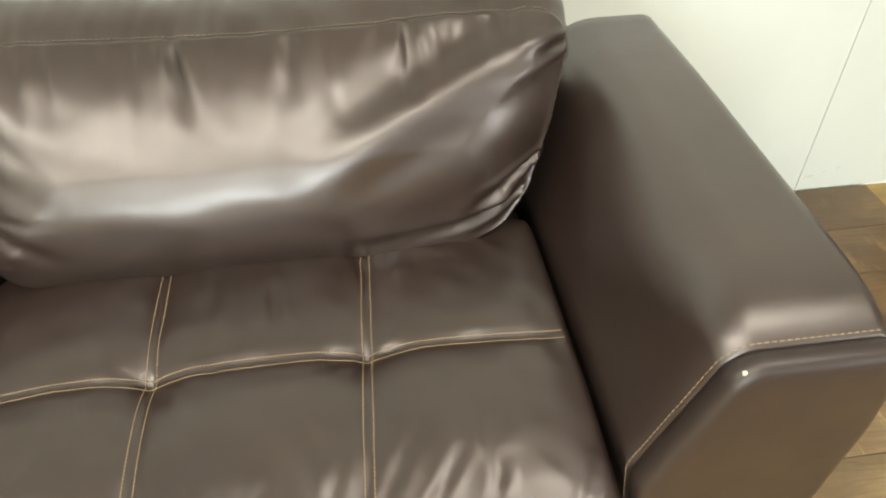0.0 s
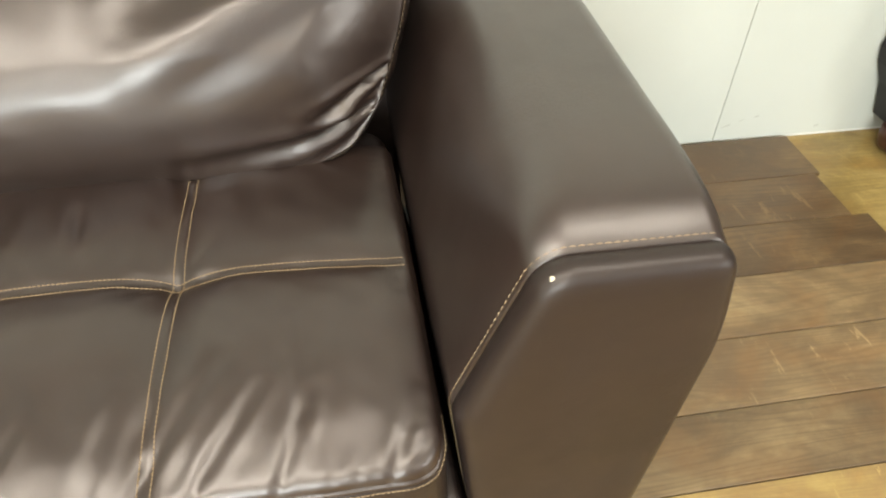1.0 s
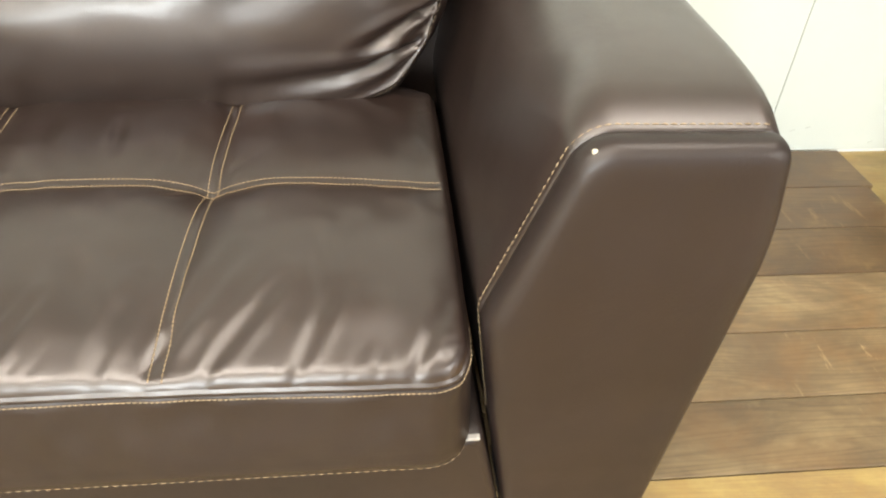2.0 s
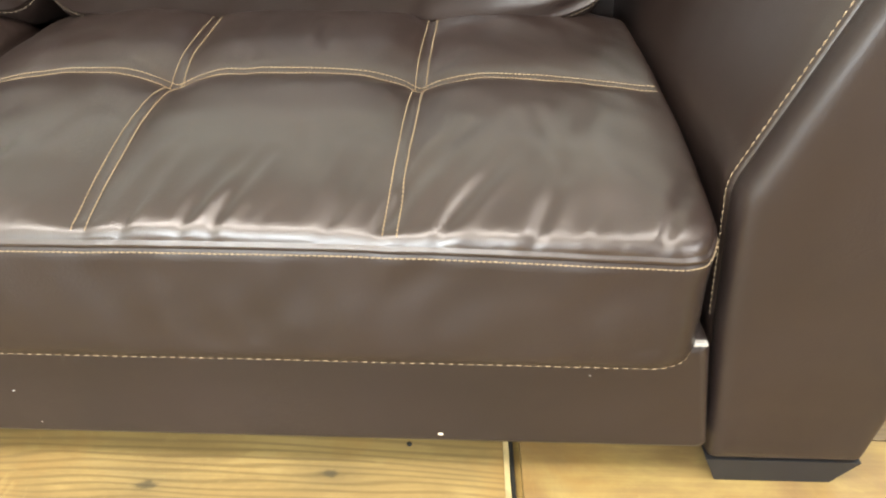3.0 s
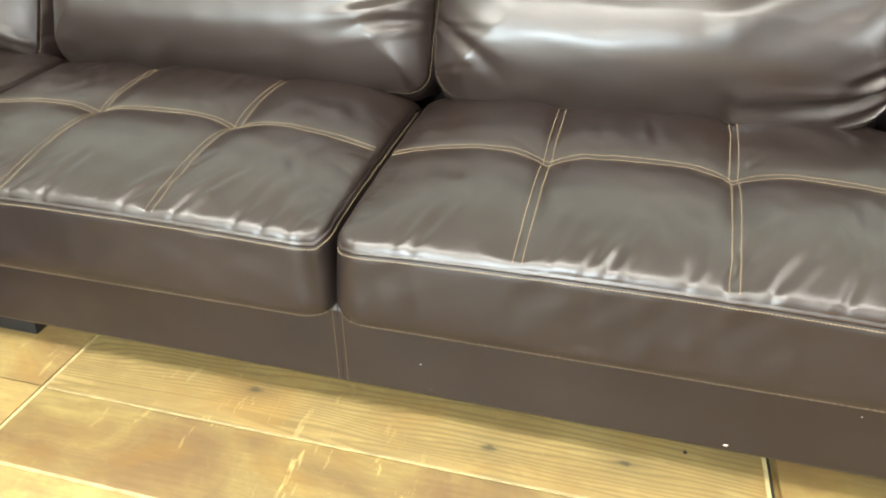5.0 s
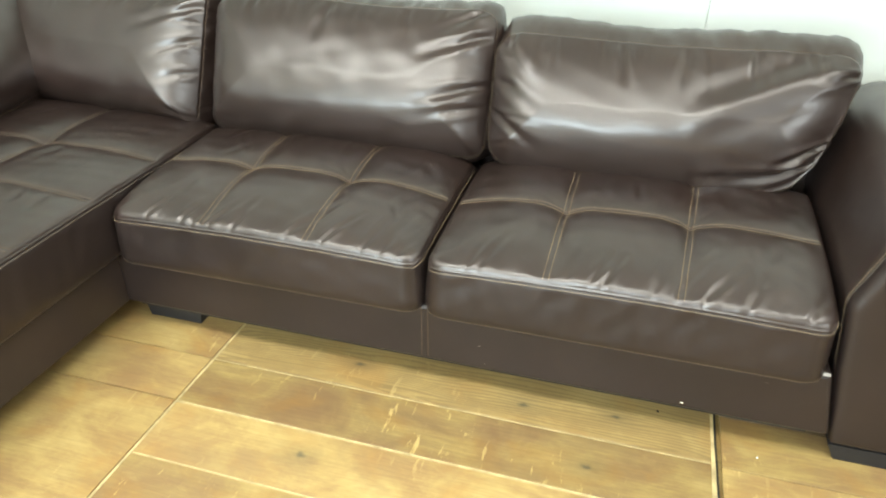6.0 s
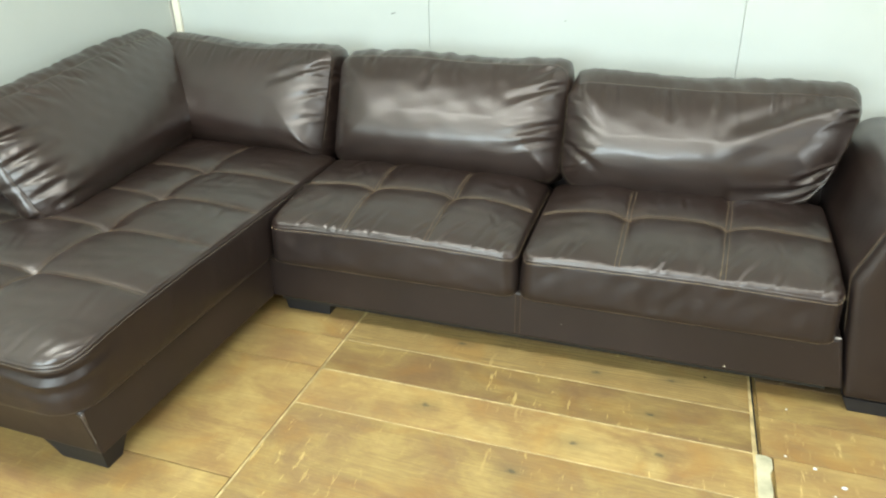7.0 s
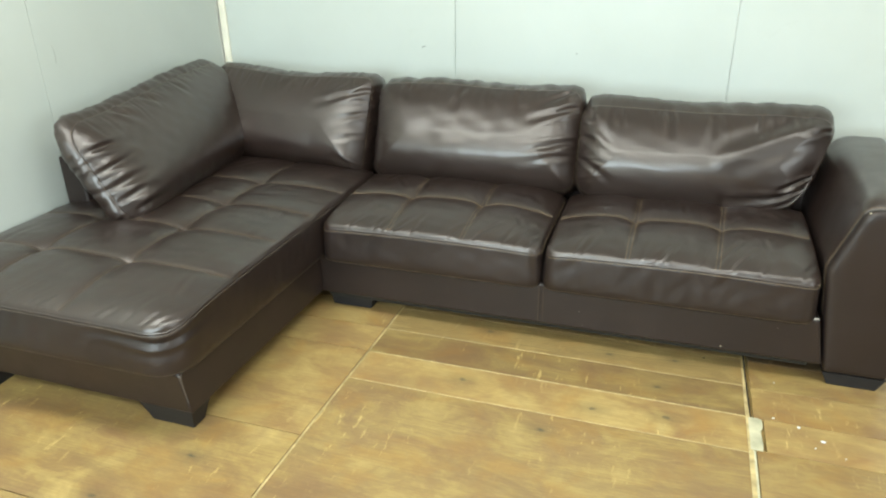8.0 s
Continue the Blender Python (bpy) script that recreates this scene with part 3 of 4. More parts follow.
def foot(x0, x1, y0, y1, h, parent, lean=0.02, front=0.3):
    """A low block that narrows towards the floor."""
    rings = []
    for z, k in ((0, 1.0), (0.004, 0.9), (h * 0.5, 0.5), (h, 0.0)):
        g = lean * k
        rings.append([(x0 + g, y0 + g * front, z), (x1 - g, y0 + g * front, z), (x1 - g, y1 - g, z), (x0 + g, y1 - g, z)])
    v, f = loft(rings)
    child("foot", mesh_of("foot", v, f, FOOT, False), parent, "short black tapered foot")


# ---- the two-seat part of the sectional ----
X_MID, X_END = -0.893, -1.776
Z_RAIL0, Z_RAIL1 = 0.074, 0.238
DEPTH = 0.82
sofa = thing("sofa", (X_MID, 0.4, 0), "dark brown leather two-seat sofa section with tan cross stitching", "sofa")


def rail(name, x0, x1, y0, y1, z0, z1, parent, soft=(1, 1), spread=0.0, lean=0.0):
    """An upholstered box with soft edges; spread widens its far end towards the floor, lean sets its front back there."""
    ra, rb = (0.007 if s else 0.0005 for s in soft)
    prof = rounded_profile([(x0, z0), (x1 + spread, z0), (x1, z1), (x0, z1)], [ra, rb, rb, ra], 4)
    cx, cz = (x0 + x1) / 2, (z0 + z1) / 2
    rings = []
    for k, g in ((0.0, 0.010), (0.003, 0.004), (0.009, 0.0)):
        rings.append([(px - math.copysign(g * soft[px > cx], px - cx), y0 + k + lean * (z1 - pz) / (z1 - z0), pz - math.copysign(g, pz - cz)) for px, pz in prof])
    rings += [[(px, y, pz) for px, pz in prof] for y in (y1 - 0.01, y1)]
    v, f = loft(rings)
    me = mesh_of(name, v, f, LEATHER_SHADED, True)
    for q in (-1, -2):
        me.polygons[q].use_smooth = False
    return child(name, me, parent)


left_rail = rail("front_rail", X_END, X_MID - 0.0004, 0.0, 0.66, Z_RAIL0, Z_RAIL1, sofa, (1, 0))
right_rail = rail("front_rail", X_MID + 0.0004, 0.0, 0.0, 0.66, Z_RAIL0, Z_RAIL1, sofa, (0, 1), 0.033)
for side in (-0.008, 0.008):
    pts = [(X_MID + side, -0.0004, Z_RAIL0 + 0.01 + k * 0.003) for k in range(50)]
    thread("rail_stitching", [(np.array(pts), np.array([(0, -1, 0)] * 50))], THREAD_DULL, left_rail if side < 0 else right_rail, pose(0, 0, 0))

seat("seat_cushion", -0.884, -0.022, -0.024, 0.63, 0.357, 0.220, [-0.605, -0.312], [0.255], sofa, 19, flat_from=0.53, slopes=(0.012, 0.050), side_thread=(0.0, 0.05), drop=(0.024, 0.0))
seat("seat_cushion", -1.742, -0.902, -0.024, 0.63, 0.357, 0.220, [-1.470, -1.180], [0.258], sofa, 23, flat_from=0.53, slopes=(-0.01, 0.02), side_thread=(0.0, 0.5), drop=(0.006, 0.024))
# dark slab added below the rails to stand in for the contact shade
box("shade_slab", (X_END + 0.02, -0.004, 0.028, 0.64, 0.050, Z_RAIL0 + 0.004), DARKGAP, sofa, 0.004, "dark slab put in for the shade under the seat")
rail("back_frame", X_END, 0.012, 0.665, DEPTH, Z_RAIL0, 0.61, sofa)

# the arm: a slanted, soft-edged block with a puffy stitched front panel
ARM = [(0.042, 0.045), (0.008, 0.250), (-0.012, 0.408), (0.063, 0.6115), (0.246, 0.609), (0.264, 0.50), (0.224, 0.045)]
ARM_R = [0.006, 0.30, 0.055, 0.042, 0.022, 0.4, 0.008]
prof = rounded_profile(ARM, ARM_R, 7)
acx, acz = 0.125, 0.33


def inset(points, g):
    """The outline drawn in by about g towards its middle."""
    out = []
    for x, z in points:
        d = Vector((x - acx, (z - acz) * 0.5))
        d = d.normalized() * g
        out.append((x - d.x, z - d.y))
    return out


rings = [[(x, y, z) for x, z in inset(prof, g)] for y, g in ((0.040, 0.012), (0.036, 0.004), (0.040, 0.0))]
# behind the front seam the inner top edge grows much rounder, and the top rises a little towards the back
ARM_SOFT = [(0.042, 0.045), (0.008, 0.250), (-0.012, 0.400), (0.060, 0.613), (0.252, 0.612), (0.264, 0.50), (0.224, 0.045)]
prof_soft = rounded_profile(ARM_SOFT, [0.006, 0.30, 0.13, 0.110, 0.032, 0.4, 0.008], 7)
ny, ARM_END = 30, 0.775
for k in range(1, ny + 1):
    y = 0.040 + (ARM_END - 0.060) * k / ny
    t = min(1.0, (y - 0.04) / 0.16)
    t = t * t * (3 - 2 * t)
    ring = []
    for (x, z), (xs, zs) in zip(prof, prof_soft):
        x, z = x + (xs - x) * t, z + (zs - z) * t
        ring.append((x + 0.0015 * math.sin(9 * y + 7 * z), y, z + max(0, z - 0.25) / 0.37 * (0.024 * (1 - math.exp(-(y - 0.04) / 0.030)) + 0.015 * (y - 0.04) / 0.70 + 0.0018 * math.sin(11 * y + 1.3))))
    rings.append(ring)
rings += [[(x, y, z) for x, z in inset(prof_soft, g)] for y, g in ((ARM_END - 0.012, 0.004), (ARM_END - 0.004, 0.012), (ARM_END, 0.026))]
rings[-3:] = [[(x, y, z + max(0, z - 0.25) / 0.37 * 0.040) for x, y, z in r] for r in rings[-3:]]
av, af = loft(rings)
af = [q[::-1] for q in af]
arm = child("armrest", mesh_of("armrest", av, af, LEATHER), sofa)
front = [[(x, y, z) for x, z in inset(prof, g)] for y, g in ((0.046, 0.005), (0.0375, 0.0035), (0.0345, 0.0012), (0.031, 0.0), (0.026, 0.0), (0.020, 0.0010), (0.0145, 0.0034), (0.0100, 0.0080), (0.0074, 0.0145), (0.0060, 0.0240), (0.0054, 0.0400))]
fv, ff = loft(front[::-1])
# shaded leather copy, so the front face reads darker than the arm top
child("front_panel", mesh_of("front_panel", fv, ff, LEATHER_SHADED), arm)
# one thread line just behind the seam, from the bottom of the inner edge over the top
loop_pts = np.array([(x, 0.0425, z) for x, z in inset(prof, -0.0003)])
keep = [i for i in range(len(prof)) if not (prof[i][1] < 0.06) and not (prof[i][0] > 0.238)]
lp = loop_pts[keep]
lp = lp[np.argsort(np.where(lp[:, 0] < 0.07, lp[:, 2], 0.611 + lp[:, 0]))]
lp[:, 2] += np.maximum(0, lp[:, 2] - 0.25) / 0.37 * 0.0012
ln = np.array([(-0.8, 0, 0.6) if p[2] < 0.592 else (0, 0, 1) for p in lp])
thread("arm_stitching", [(lp, ln)], THREAD, arm, pose(0, 0, 0), length=0.0062, gap=0.0022, thick=0.0010)
v, f = box_data(-0.0022, 0.0022, -0.0018, 0.0018, -0.002, 0.002, 0.0008)
child("worn_spot", mesh_of("worn_spot", [Vector(q) + Vector((0.0700, 0.0165, 0.6015)) for q in v], f, BARE, False), arm, "small cream bare spot")
v, f = box_data(-0.034, -0.004, -0.0015, 0.006, 0.2375, 0.2420, 0.0014)
child("worn_spot", mesh_of("worn_spot", v, f, PALE, False), right_rail, "pale worn leather edge")
for sx, sz, sr, mat in ((-0.278, 0.092, 0.0023, BARE), (-0.756, 0.147, 0.0011, PALE), (-0.119, 0.192, 0.0007, PALE), (-0.74, 0.096, 0.0006, PALE)):
    v, f = box_data(sx - sr * 1.3, sx + sr * 1.3, -0.0012, 0.002, sz - sr * 0.7, sz + sr * 0.7, min(0.0008, sr * 0.5))
    child("worn_spot", mesh_of("worn_spot", v, f, mat, False), right_rail, "tiny pale chip in the leather")
foot(0.040, 0.225, 0.010, 0.13, 0.046, sofa, 0.022)
foot(-1.765, -1.57, 0.045, 0.16, Z_RAIL0 + 0.002, sofa, 0.016)
foot(0.022, 0.225, 0.68, 0.80, 0.046, sofa, 0.022)
foot(-1.765, -1.57, 0.68, 0.80, Z_RAIL0 + 0.002, sofa, 0.016)

# ---- the chaise ----
CX0, CX1, CY0, LEAN = -2.772, -1.770, -0.858, 0.024
chaise = thing("chaise_lounge", (-2.29, -0.2, 0), "dark brown leather chaise with a tufted top, beside the wall", "chaise longue")
rail("base", CX0, CX1, CY0, 0.66, Z_RAIL0, 0.232, chaise, lean=LEAN)
seat("seat_cushion", CX0 + 0.002, -1.752, -0.892, 0.63, 0.368, 0.226, [-2.49, -2.135], [-0.585, -0.305, -0.045, 0.215], chaise, 37,
     r=0.100, puff=0.034, rise=0.036, flat_from=0.54, pucker=0.0032, thread_mat=THREAD_MID, step=0.0062,
     sags=[(0.350, 0.016, 0.008, 0.013, 0.17), (0.306, 0.008, 0.009, 0.004, 0.14)])
rail("back_frame", CX0, -2.665, -0.19, 0.66, 0.20, 0.605, chaise)
rail("back_frame", CX0, CX1, 0.665, DEPTH, Z_RAIL0, 0.61, chaise)
foot(-1.966, CX1 - 0.006, CY0 + LEAN + 0.003, -0.735, Z_RAIL0 + 0.004, chaise, 0.022, 1.1)
rings = []
for z, w in ((0.225, 0.0085), (0.215, 0.0060), (0.190, 0.0035), (0.150, 0.0022), (0.120, 0.0010)):
    y = CY0 + LEAN * (0.232 - z) / 0.158
    rings.append([(CX1 - w, y + 0.004, z), (CX1 - w, y - 0.0008, z), (CX1 + 0.0008, y - 0.0008, z), (CX1 + 0.0008, y + w, z), (CX1 - 0.004, y + w, z)])
v, f = loft(rings[::-1])
child("worn_edge", mesh_of("worn_edge", v, f, SCUFF), chaise, "pale rubbed leather corner")
foot(CX0, -2.56, CY0 + LEAN + 0.01, -0.725, Z_RAIL0 + 0.004, chaise, 0.016)
foot(CX0, -2.66, 0.68, 0.80, Z_RAIL0 + 0.004, chaise, 0.016)


# ---- loose back cushions ----
def pillow(at, axes_tilt, turn, spin, hw, hd, folds, seed, label, depth=0.14, bulge=0.075, sag=0.35, pull=(0.0, 0.0), wave=0.006, dip=0.0, r=0.05, swell=1.0, thin=1.0, gather=1.0, ledge=None, tuck=0.0):
    """A boxed back cushion. folds: x, y, x, y, width, depth on its face; tilt leans it back, turn yaws it, spin rolls it in its own face."""
    def top(x, y, e):
        b = bulge * (1 - np.exp(-e / 0.055)) * (1 - sag * y / hd)
        if ledge:                             # the filling hangs over a curved fold, and the face falls back below it
            k2, k1, k0, slope, w = ledge
            b = b - slope * w * np.log1p(np.exp((k2 * x * x + k1 * x + k0 - y) / w)) * (1 - np.exp(-e / 0.03))
        return b + 0.004 * np.cos(3 * x / hw)
    rows = [(0.0022, -0.003), (0.0012, -0.006), (0.0036, -0.010), (0.009, -0.022), (0.013, -0.040), (0.016, -0.060), (0.016, -0.085), (0.013, -0.110), (0.006, -0.130), (-0.004, -depth)]
    rows = [(o, z * thin if z < -0.015 else z) for o, z in rows]
    c = Cushion(hw, hd, r, top, rows, 0.0050, (), (), -0.045)
    for k, loop in enumerate(c.loops[1:]):    # the boxing swells upward along the top
        up = np.clip((c.v[loop, 1] - hd * 0.6) / (hd * 0.4), 0, 1) ** 2
        c.v[loop, 1] += swell * up * (0, 0, 0.001, 0.012, 0.028, 0.043, 0.053, 0.052, 0.040, 0.018)[k]
    p = c.v
    lower = np.clip(0.55 - 0.5 * p[:, 1] / hd, 0, 1)
    side = np.clip(p[:, 0] / hw, -1, 1)
    c.v = p + np.stack([lower * np.where(side > 0, -pull[1] * side**2, pull[0] * side**2),
                        np.maximum(p[:, 1], 0) / hd * (wave * np.cos(4 * p[:, 0] / hw + seed) - dip * np.exp(-((p[:, 0] / hw / 0.5) ** 2))), 0 * lower], -1)
    if tuck:                                  # the lower corner is pushed up where it meets the arm
        c.v[:, 1] += tuck * np.clip((side - 0.62) / 0.38, 0, 1) ** 1.6 * np.clip(-p[:, 1] / hd, 0, 1)
    c.n = normals_of(c.v, c.q)
    move = 0.0011 * lumps(p, 0.26, seed) + 0.0007 * lumps(p, 0.075, seed + 1)
    edge = np.concatenate(c.loops[4:])
    move[edge] += 0.0032 * lumps(p[edge], 0.075, seed + 2) + 0.0014 * lumps(p[edge], 0.035, seed + 3)
    rng = random.Random(seed)
    for x0, y0, x1, y1, w, d in folds:
        move = move + c.crease((x0, y0), (x1, y1), w, d * (0.85 if d > 0 else 1), 0.6, d > 0)
    x = -hw + 0.05
    while x < hw - 0.04:                      # gathers along the top seam, on the face and on the boxing
        move = move + c.crease((x, hd - 0.004), (x + rng.uniform(-0.03, 0.03), hd - rng.uniform(0.04, 0.13)), rng.uniform(0.005, 0.011), gather * rng.uniform(0.0015, 0.006), 0.55, True)
        move = move + c.crease((x, hd + 0.006, -0.012), (x + rng.uniform(-0.05, 0.05), hd + 0.016, -rng.uniform(0.05, 0.11)), rng.uniform(0.006, 0.012), rng.uniform(0.002, 0.006), 0.6)
        x += rng.uniform(0.03, 0.085)
    for sx in (-1, 1):
        y = -hd + 0.05
        while y < hd - 0.03:
            move = move + c.crease((sx * (hw + 0.004), y, -0.010), (sx * (hw + 0.014), y + rng.uniform(-0.03, 0.03), -0.10), rng.uniform(0.005, 0.010), rng.uniform(0.002, 0.005), 0.6)
            inner = rng.uniform(0.04, 0.17)
            move = move + c.crease((sx * (hw - 0.002), y), (sx * (hw - inner), y + rng.uniform(-0.04, 0.03)), rng.uniform(0.004, 0.008), gather * rng.uniform(0.001, 0.0045), 0.55, True)
            y += rng.uniform(0.03, 0.12)
    c.push(move)
    ob = new("back_cushion")
    m = pose(*at) @ pose(0, 0, 0, 0, 0, turn) @ pose(0, 0, 0, 90 - axes_tilt, 0, 0) @ pose(0, 0, 0, 0, 0, spin)
    ob.matrix_world = pose(*at)
    tagged(ob, label, "cushion", "back cushions")
    body = child("cover", c.mesh("cover", LEATHER, m), ob)
    thread("seam_stitching", [row_line(c, 3)], THREAD_MID, body, m, length=0.006, gap=0.002, thick=0.0009)
    return c


P_R = [(-0.125, 0.170, -0.105, 0.05, 0.009, 0.014), (0.035, 0.170, 0.03, 0.03, 0.011, 0.009), (0.20, 0.170, 0.21, 0.06, 0.009, 0.012),
       (0.32, 0.170, 0.34, 0.10, 0.008, 0.006), (0.44, -0.115, 0.06, -0.155, 0.009, 0.022), (0.452, -0.05, 0.28, -0.12, 0.008, 0.019),
       (-0.452, -0.03, -0.30, -0.13, 0.009, 0.012), (-0.452, 0.06, -0.28, -0.05, 0.012, 0.008), (0.42, 0.145, 0.08, 0.0, 0.028, -0.009), (0.452, 0.13, 0.36, 0.10, 0.007, 0.014),
       (-0.44, 0.15, -0.30, 0.00, 0.014, 0.010)]
P_M = [(0.428, 0.13, 0.22, 0.06, 0.011, 0.016), (0.428, 0.00, 0.22, -0.07, 0.011, 0.014), (0.428, -0.06, 0.20, -0.11, 0.010, 0.010),
       (0.40, 0.195, 0.27, 0.13, 0.009, 0.010), (-0.05, 0.195, -0.08, 0.07, 0.012, 0.008), (0.18, 0.195, 0.20, 0.10, 0.010, 0.008), (-0.30, 0.195, -0.27, 0.09, 0.012, 0.008), (-0.20, 0.17, -0.12, 0.10, 0.014, 0.005), (0.05, 0.17, 0.10, 0.10, 0.012, 0.005)]
P_C = [(0.414, 0.15, 0.17, 0.06, 0.011, 0.014), (0.414, 0.05, 0.26, -0.02, 0.010, 0.009), (0.414, -0.05, 0.30, -0.09, 0.009, 0.007),
       (0.41, -0.19, 0.29, -0.15, 0.009, 0.010), (0.02, 0.19, -0.03, 0.08, 0.016, 0.005), (0.16, 0.18, 0.10, 0.10, 0.012, 0.004), (0.30, 0.18, 0.20, 0.12, 0.012, 0.006)]
P_L = [(-0.530, 0.10, -0.34, 0.075, 0.011, 0.020), (-0.536, 0.02, -0.36, 0.015, 0.010, 0.016), (-0.536, -0.045, -0.34, -0.060, 0.013, 0.018),
       (-0.530, -0.10, -0.42, -0.105, 0.010, 0.014), (-0.50, -0.155, -0.28, -0.170, 0.011, 0.018), (-0.3, 0.205, -0.20, 0.10, 0.014, 0.012), (-0.12, 0.205, -0.02, 0.11, 0.014, 0.009), (0.1, 0.18, 0.15, 0.09, 0.014, 0.006)]
pillow((-0.410, 0.509, 0.589), 22, 0, 0, 0.455, 0.172, P_R, 41, "slumped dark brown leather back cushion, creased, against the arm", r=0.07, tuck=0.05, pull=(0.01, 0.09), wave=0.004, swell=0.85, sag=0.5, bulge=0.088, ledge=(0.541, 0.166, -0.045, 0.30, 0.010))
pillow((-1.307, 0.540, 0.609), 21.5, 0, 0, 0.432, 0.198, P_M, 52, "plump dark brown leather back cushion with a shiny middle", wave=0.005, swell=0.45, bulge=0.095, sag=0.5, gather=0.5, ledge=(0.20, 0.0, -0.085, 0.25, 0.012))
pillow((-2.212, 0.587, 0.622), 21, -4, -1, 0.418, 0.207, P_C, 63, "dark brown leather corner back cushion with folds at one end", wave=0.004, dip=0.028, r=0.036, swell=0.4, bulge=0.085, sag=0.5)
pillow((-2.475, 0.200, 0.626), 28, 93, 4.2, 0.540, 0.206, P_L, 74, "dark brown leather back cushion by the wall, wrinkled end", wave=0.004, r=0.095, swell=0.6, thin=0.6, gather=0.6)


# ---- dark furniture at the end of the wall ----
cab = thing("cabinet", (1.6, 0.92, 0), "dark cabinet with a red-brown wooden foot by the wall", "cabinet")
rings = [[(x0, 0.86, z), (1.95, 0.86, z), (1.95, 0.995, z), (x0, 0.995, z)] for z, x0 in ((0.055, 1.305), (0.15, 1.275), (0.21, 1.243), (0.25, 1.233), (0.30, 1.238), (0.60, 1.275), (0.78, 1.28))]
v, f = loft(rings)
child("body", mesh_of("body", v, f, FOOT, False), cab)
for fx in (1.328, 1.88):
    rings = [[(fx + r * math.cos(k * math.pi / 6), 0.910 + r * math.sin(k * math.pi / 6), z) for k in range(12)] for z, r in ((0, 0.036), (0.012, 0.043), (0.035, 0.047), (0.055, 0.047), (0.058, 0.042))]
    v, f = loft(rings)
    child("foot", mesh_of("foot", v, f, MAHOGANY), cab, "rounded red-brown wooden foot")


# ---- floor boards ----
def board(b, mat, name="floor_board"):
    box(name, (*b, -0.012, 0.0), mat, floor, 0.0012)


G = 0.0016
XA, XC = -1.466, -0.192
# between the two pale joints
cuts_b = [Y_B, 0.83, 0.655, 0.48, 0.265, 0.092, -0.075, -0.244, -0.418, -1.02, -1.62, -2.22, -2.82, -3.42, -4.02, -4.62, Y_F]
mats_b = [WOOD_GOLD] * 5 + [WOOD_PINE, WOOD_BROWN, WOOD_GOLD, WOOD_BROWN, WOOD_GOLD, WOOD_BROWN]
for k, (a, b) in enumerate(zip(cuts_b, cuts_b[1:])):
    w = 0.0035 if k in (6, 7) else 0.002 if k in (5, 8) else 0.0012
    board((XA + 0.005, XC - 0.006, b + w, a - w), mats_b[k % len(mats_b)])
# beside and under the chaise
cuts_a = [Y_B, 0.5, 0.10, -0.074, -0.241, -0.738, -1.19, -1.80, -2.4, -3.0, -3.6, -4.2, -4.8, Y_F]
for k, (a, b) in enumerate(zip(cuts_a, cuts_a[1:])):
    board((X_L, XA - 0.005, b + G, a - G), WOOD_GOLD if k < 5 else WOOD_BROWN)
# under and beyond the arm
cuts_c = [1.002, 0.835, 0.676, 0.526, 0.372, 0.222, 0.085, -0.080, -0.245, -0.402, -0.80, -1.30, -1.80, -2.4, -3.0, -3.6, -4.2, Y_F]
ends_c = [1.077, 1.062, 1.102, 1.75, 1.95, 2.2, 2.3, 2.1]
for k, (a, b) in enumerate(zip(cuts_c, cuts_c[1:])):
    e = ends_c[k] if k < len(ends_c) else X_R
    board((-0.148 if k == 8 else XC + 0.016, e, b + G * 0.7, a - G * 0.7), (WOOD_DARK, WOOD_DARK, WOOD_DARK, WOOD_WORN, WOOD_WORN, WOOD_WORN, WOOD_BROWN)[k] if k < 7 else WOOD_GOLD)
# pale filler in the joints
box("joint_filler", (XA - 0.0022, XA + 0.0036, Y_F, 0.66, -0.011, -0.0012), FILLER, floor)
box("joint_gap", (XA - 0.0048, XA - 0.0023, Y_F, 0.66, -0.0118, -0.005), DARKGAP, floor)
for y, w in ((-0.075, 0.0014), (-0.244, 0.0032), (-0.418, 0.0028)):
    box("joint_filler", (XA + 0.006, XC - 0.007, y - w, y + w, -0.011, -0.0015), FILLER, floor)
def strip(name, outline, z0, z1, mat, r=0.0):
    """A flat piece from a plan outline, counter-clockwise."""
    k = len(outline)
    v = [(x, y, z) for z in (z0, z1) for x, y in outline]
    f = [list(range(k))[::-1], list(range(k, 2 * k))] + [[i, (i + 1) % k, (i + 1) % k + k, i + k] for i in range(k)]
    return child(name, mesh_of(name, v, f, mat, False), floor)


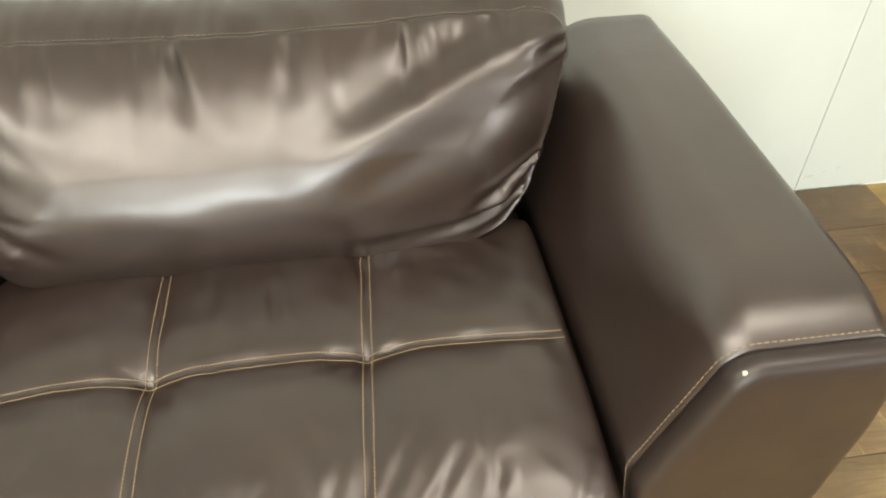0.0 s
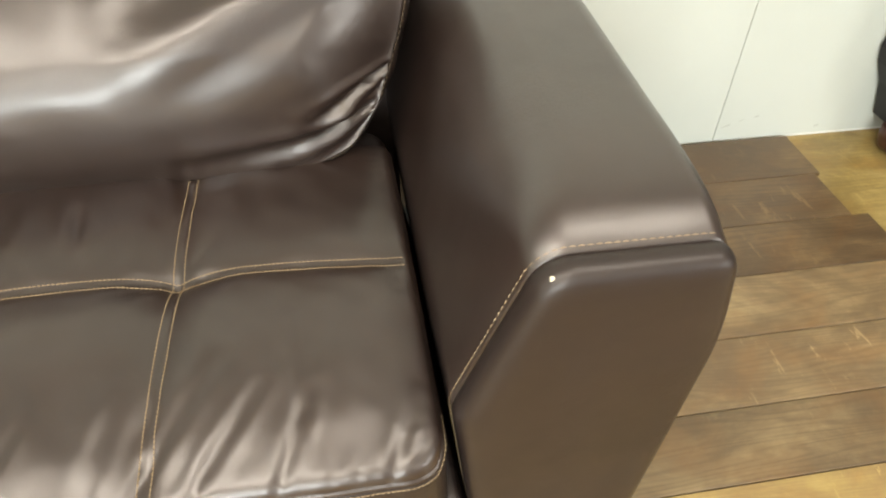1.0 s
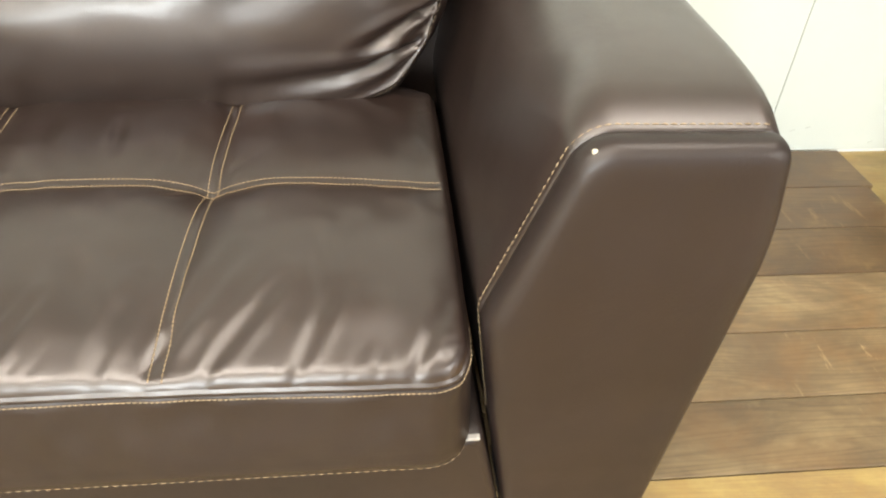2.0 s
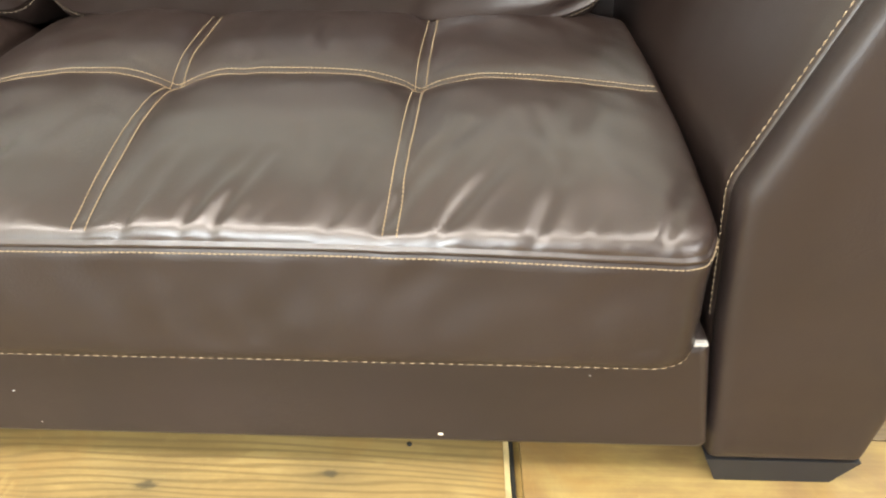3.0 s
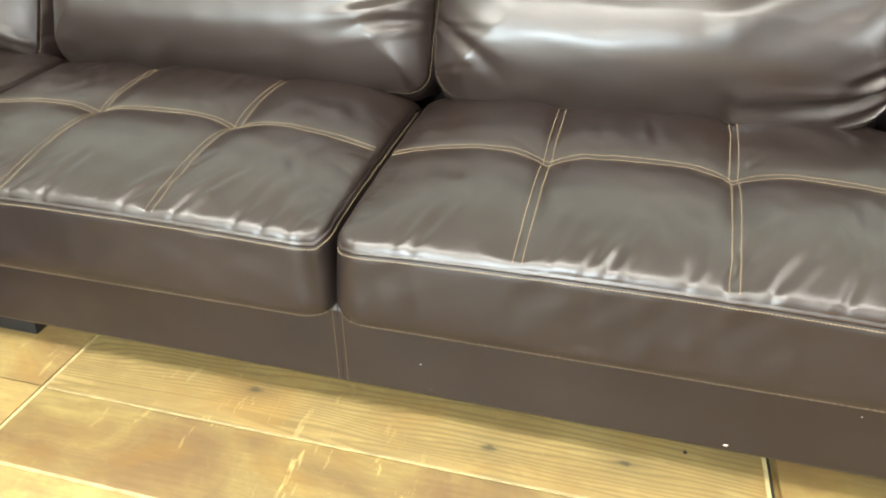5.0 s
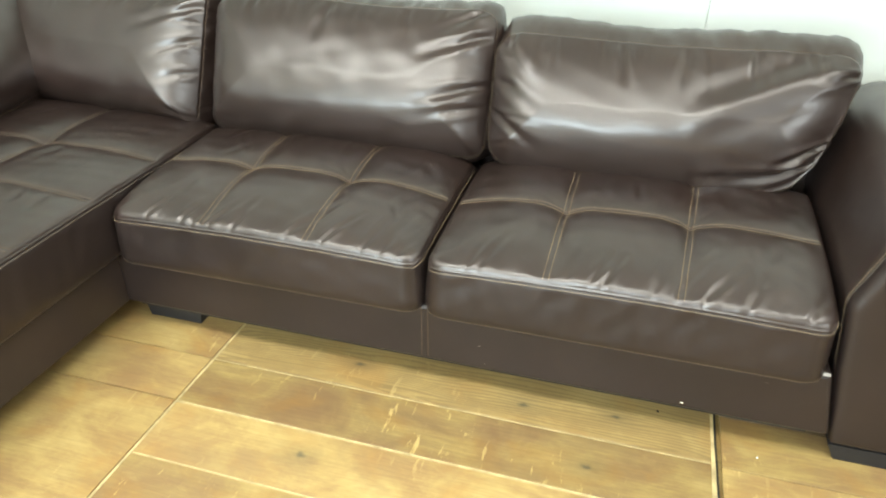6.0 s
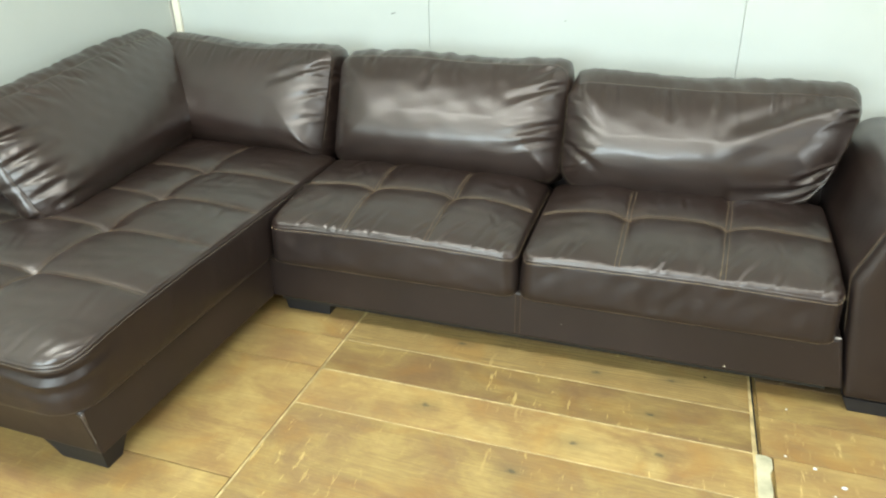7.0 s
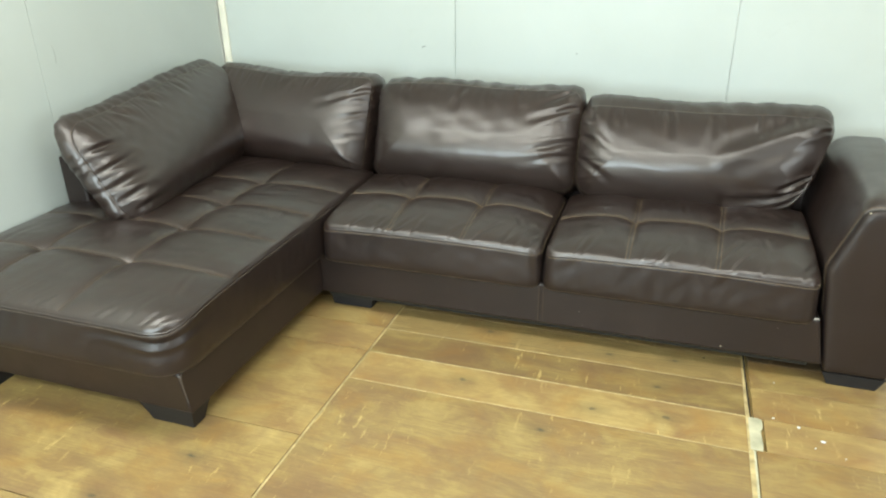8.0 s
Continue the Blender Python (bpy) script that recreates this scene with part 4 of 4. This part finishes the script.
rng = random.Random(5)
ys = [0.66 - 0.05 * k for k in range(120) if 0.66 - 0.05 * k > Y_F]
right_edge = [(XC + (0.0010 if y > 0 else min(0.0070, 0.001 - 0.022 * y)) + rng.uniform(-0.0006, 0.0008), y) for y in ys]
left_edge = [(XC - 0.0062 + rng.uniform(-0.0008, 0.0), y) for y in ys]
strip("joint_filler", left_edge + right_edge[::-1], -0.011, -0.0012, FILLER)
strip("joint_gap", [(XC + 0.0022, 0.66), (XC + 0.0022, 0.0), (XC + 0.0080, -0.235), (XC + 0.0110, -0.235), (XC + 0.0075, 0.0), (XC + 0.0070, 0.66)], -0.0118, -0.006, DARKGAP)
patch = [(XC + 0.0005, -0.246), (XC + 0.001, -0.330), (XC, -0.402), (XC + 0.034, -0.402), (XC + 0.036, -0.37), (XC + 0.033, -0.31), (XC + 0.041, -0.285), (XC + 0.040, -0.250), (XC + 0.024, -0.242)]
strip("joint_patch", patch, -0.011, -0.0008, PLASTER)
strip("joint_patch", [(XC + 0.0005, -0.404), (XC, -2.5), (XC + 0.011, -2.5), (XC + 0.012, -1.2), (XC + 0.014, -0.404)], -0.011, -0.002, PLASTER)


# crumbs on the floor
def crumb(x, y, s, mat, seed, label):
    rng = random.Random(seed)
    bm = bmesh.new()
    bmesh.ops.create_icosphere(bm, subdivisions=1, radius=s)
    for v in bm.verts:
        v.co = Vector((v.co.x * rng.uniform(0.7, 1.3), v.co.y * rng.uniform(0.6, 1.2), v.co.z * rng.uniform(0.25, 0.45)))
    low = min(v.co.z for v in bm.verts)
    for v in bm.verts:
        v.co.z -= low
    me = bpy.data.meshes.new("crumb")
    bm.to_mesh(me)
    bm.free()
    me.materials.append(mat)
    ob = new("crumb", me)
    ob.matrix_world = pose(x, y, 0.0, 0, 0, rng.uniform(0, 180))
    tagged(ob, label, "debris", "crumbs on the floor")


for k, (x, y, s) in enumerate([(-0.051, -0.259, 0.0055), (0.009, -0.312, 0.0085), (-0.015, -0.345, 0.003), (0.06, -0.37, 0.003), (-0.118, -0.232, 0.004), (-0.10, -0.03, 0.003)]):
    crumb(x, y, s, METAL, k, "small white crumb lying on the floor boards")
crumb(-0.320, 0.058, 0.0042, DARKGAP, 9, "small black crumb lying by the sofa base")
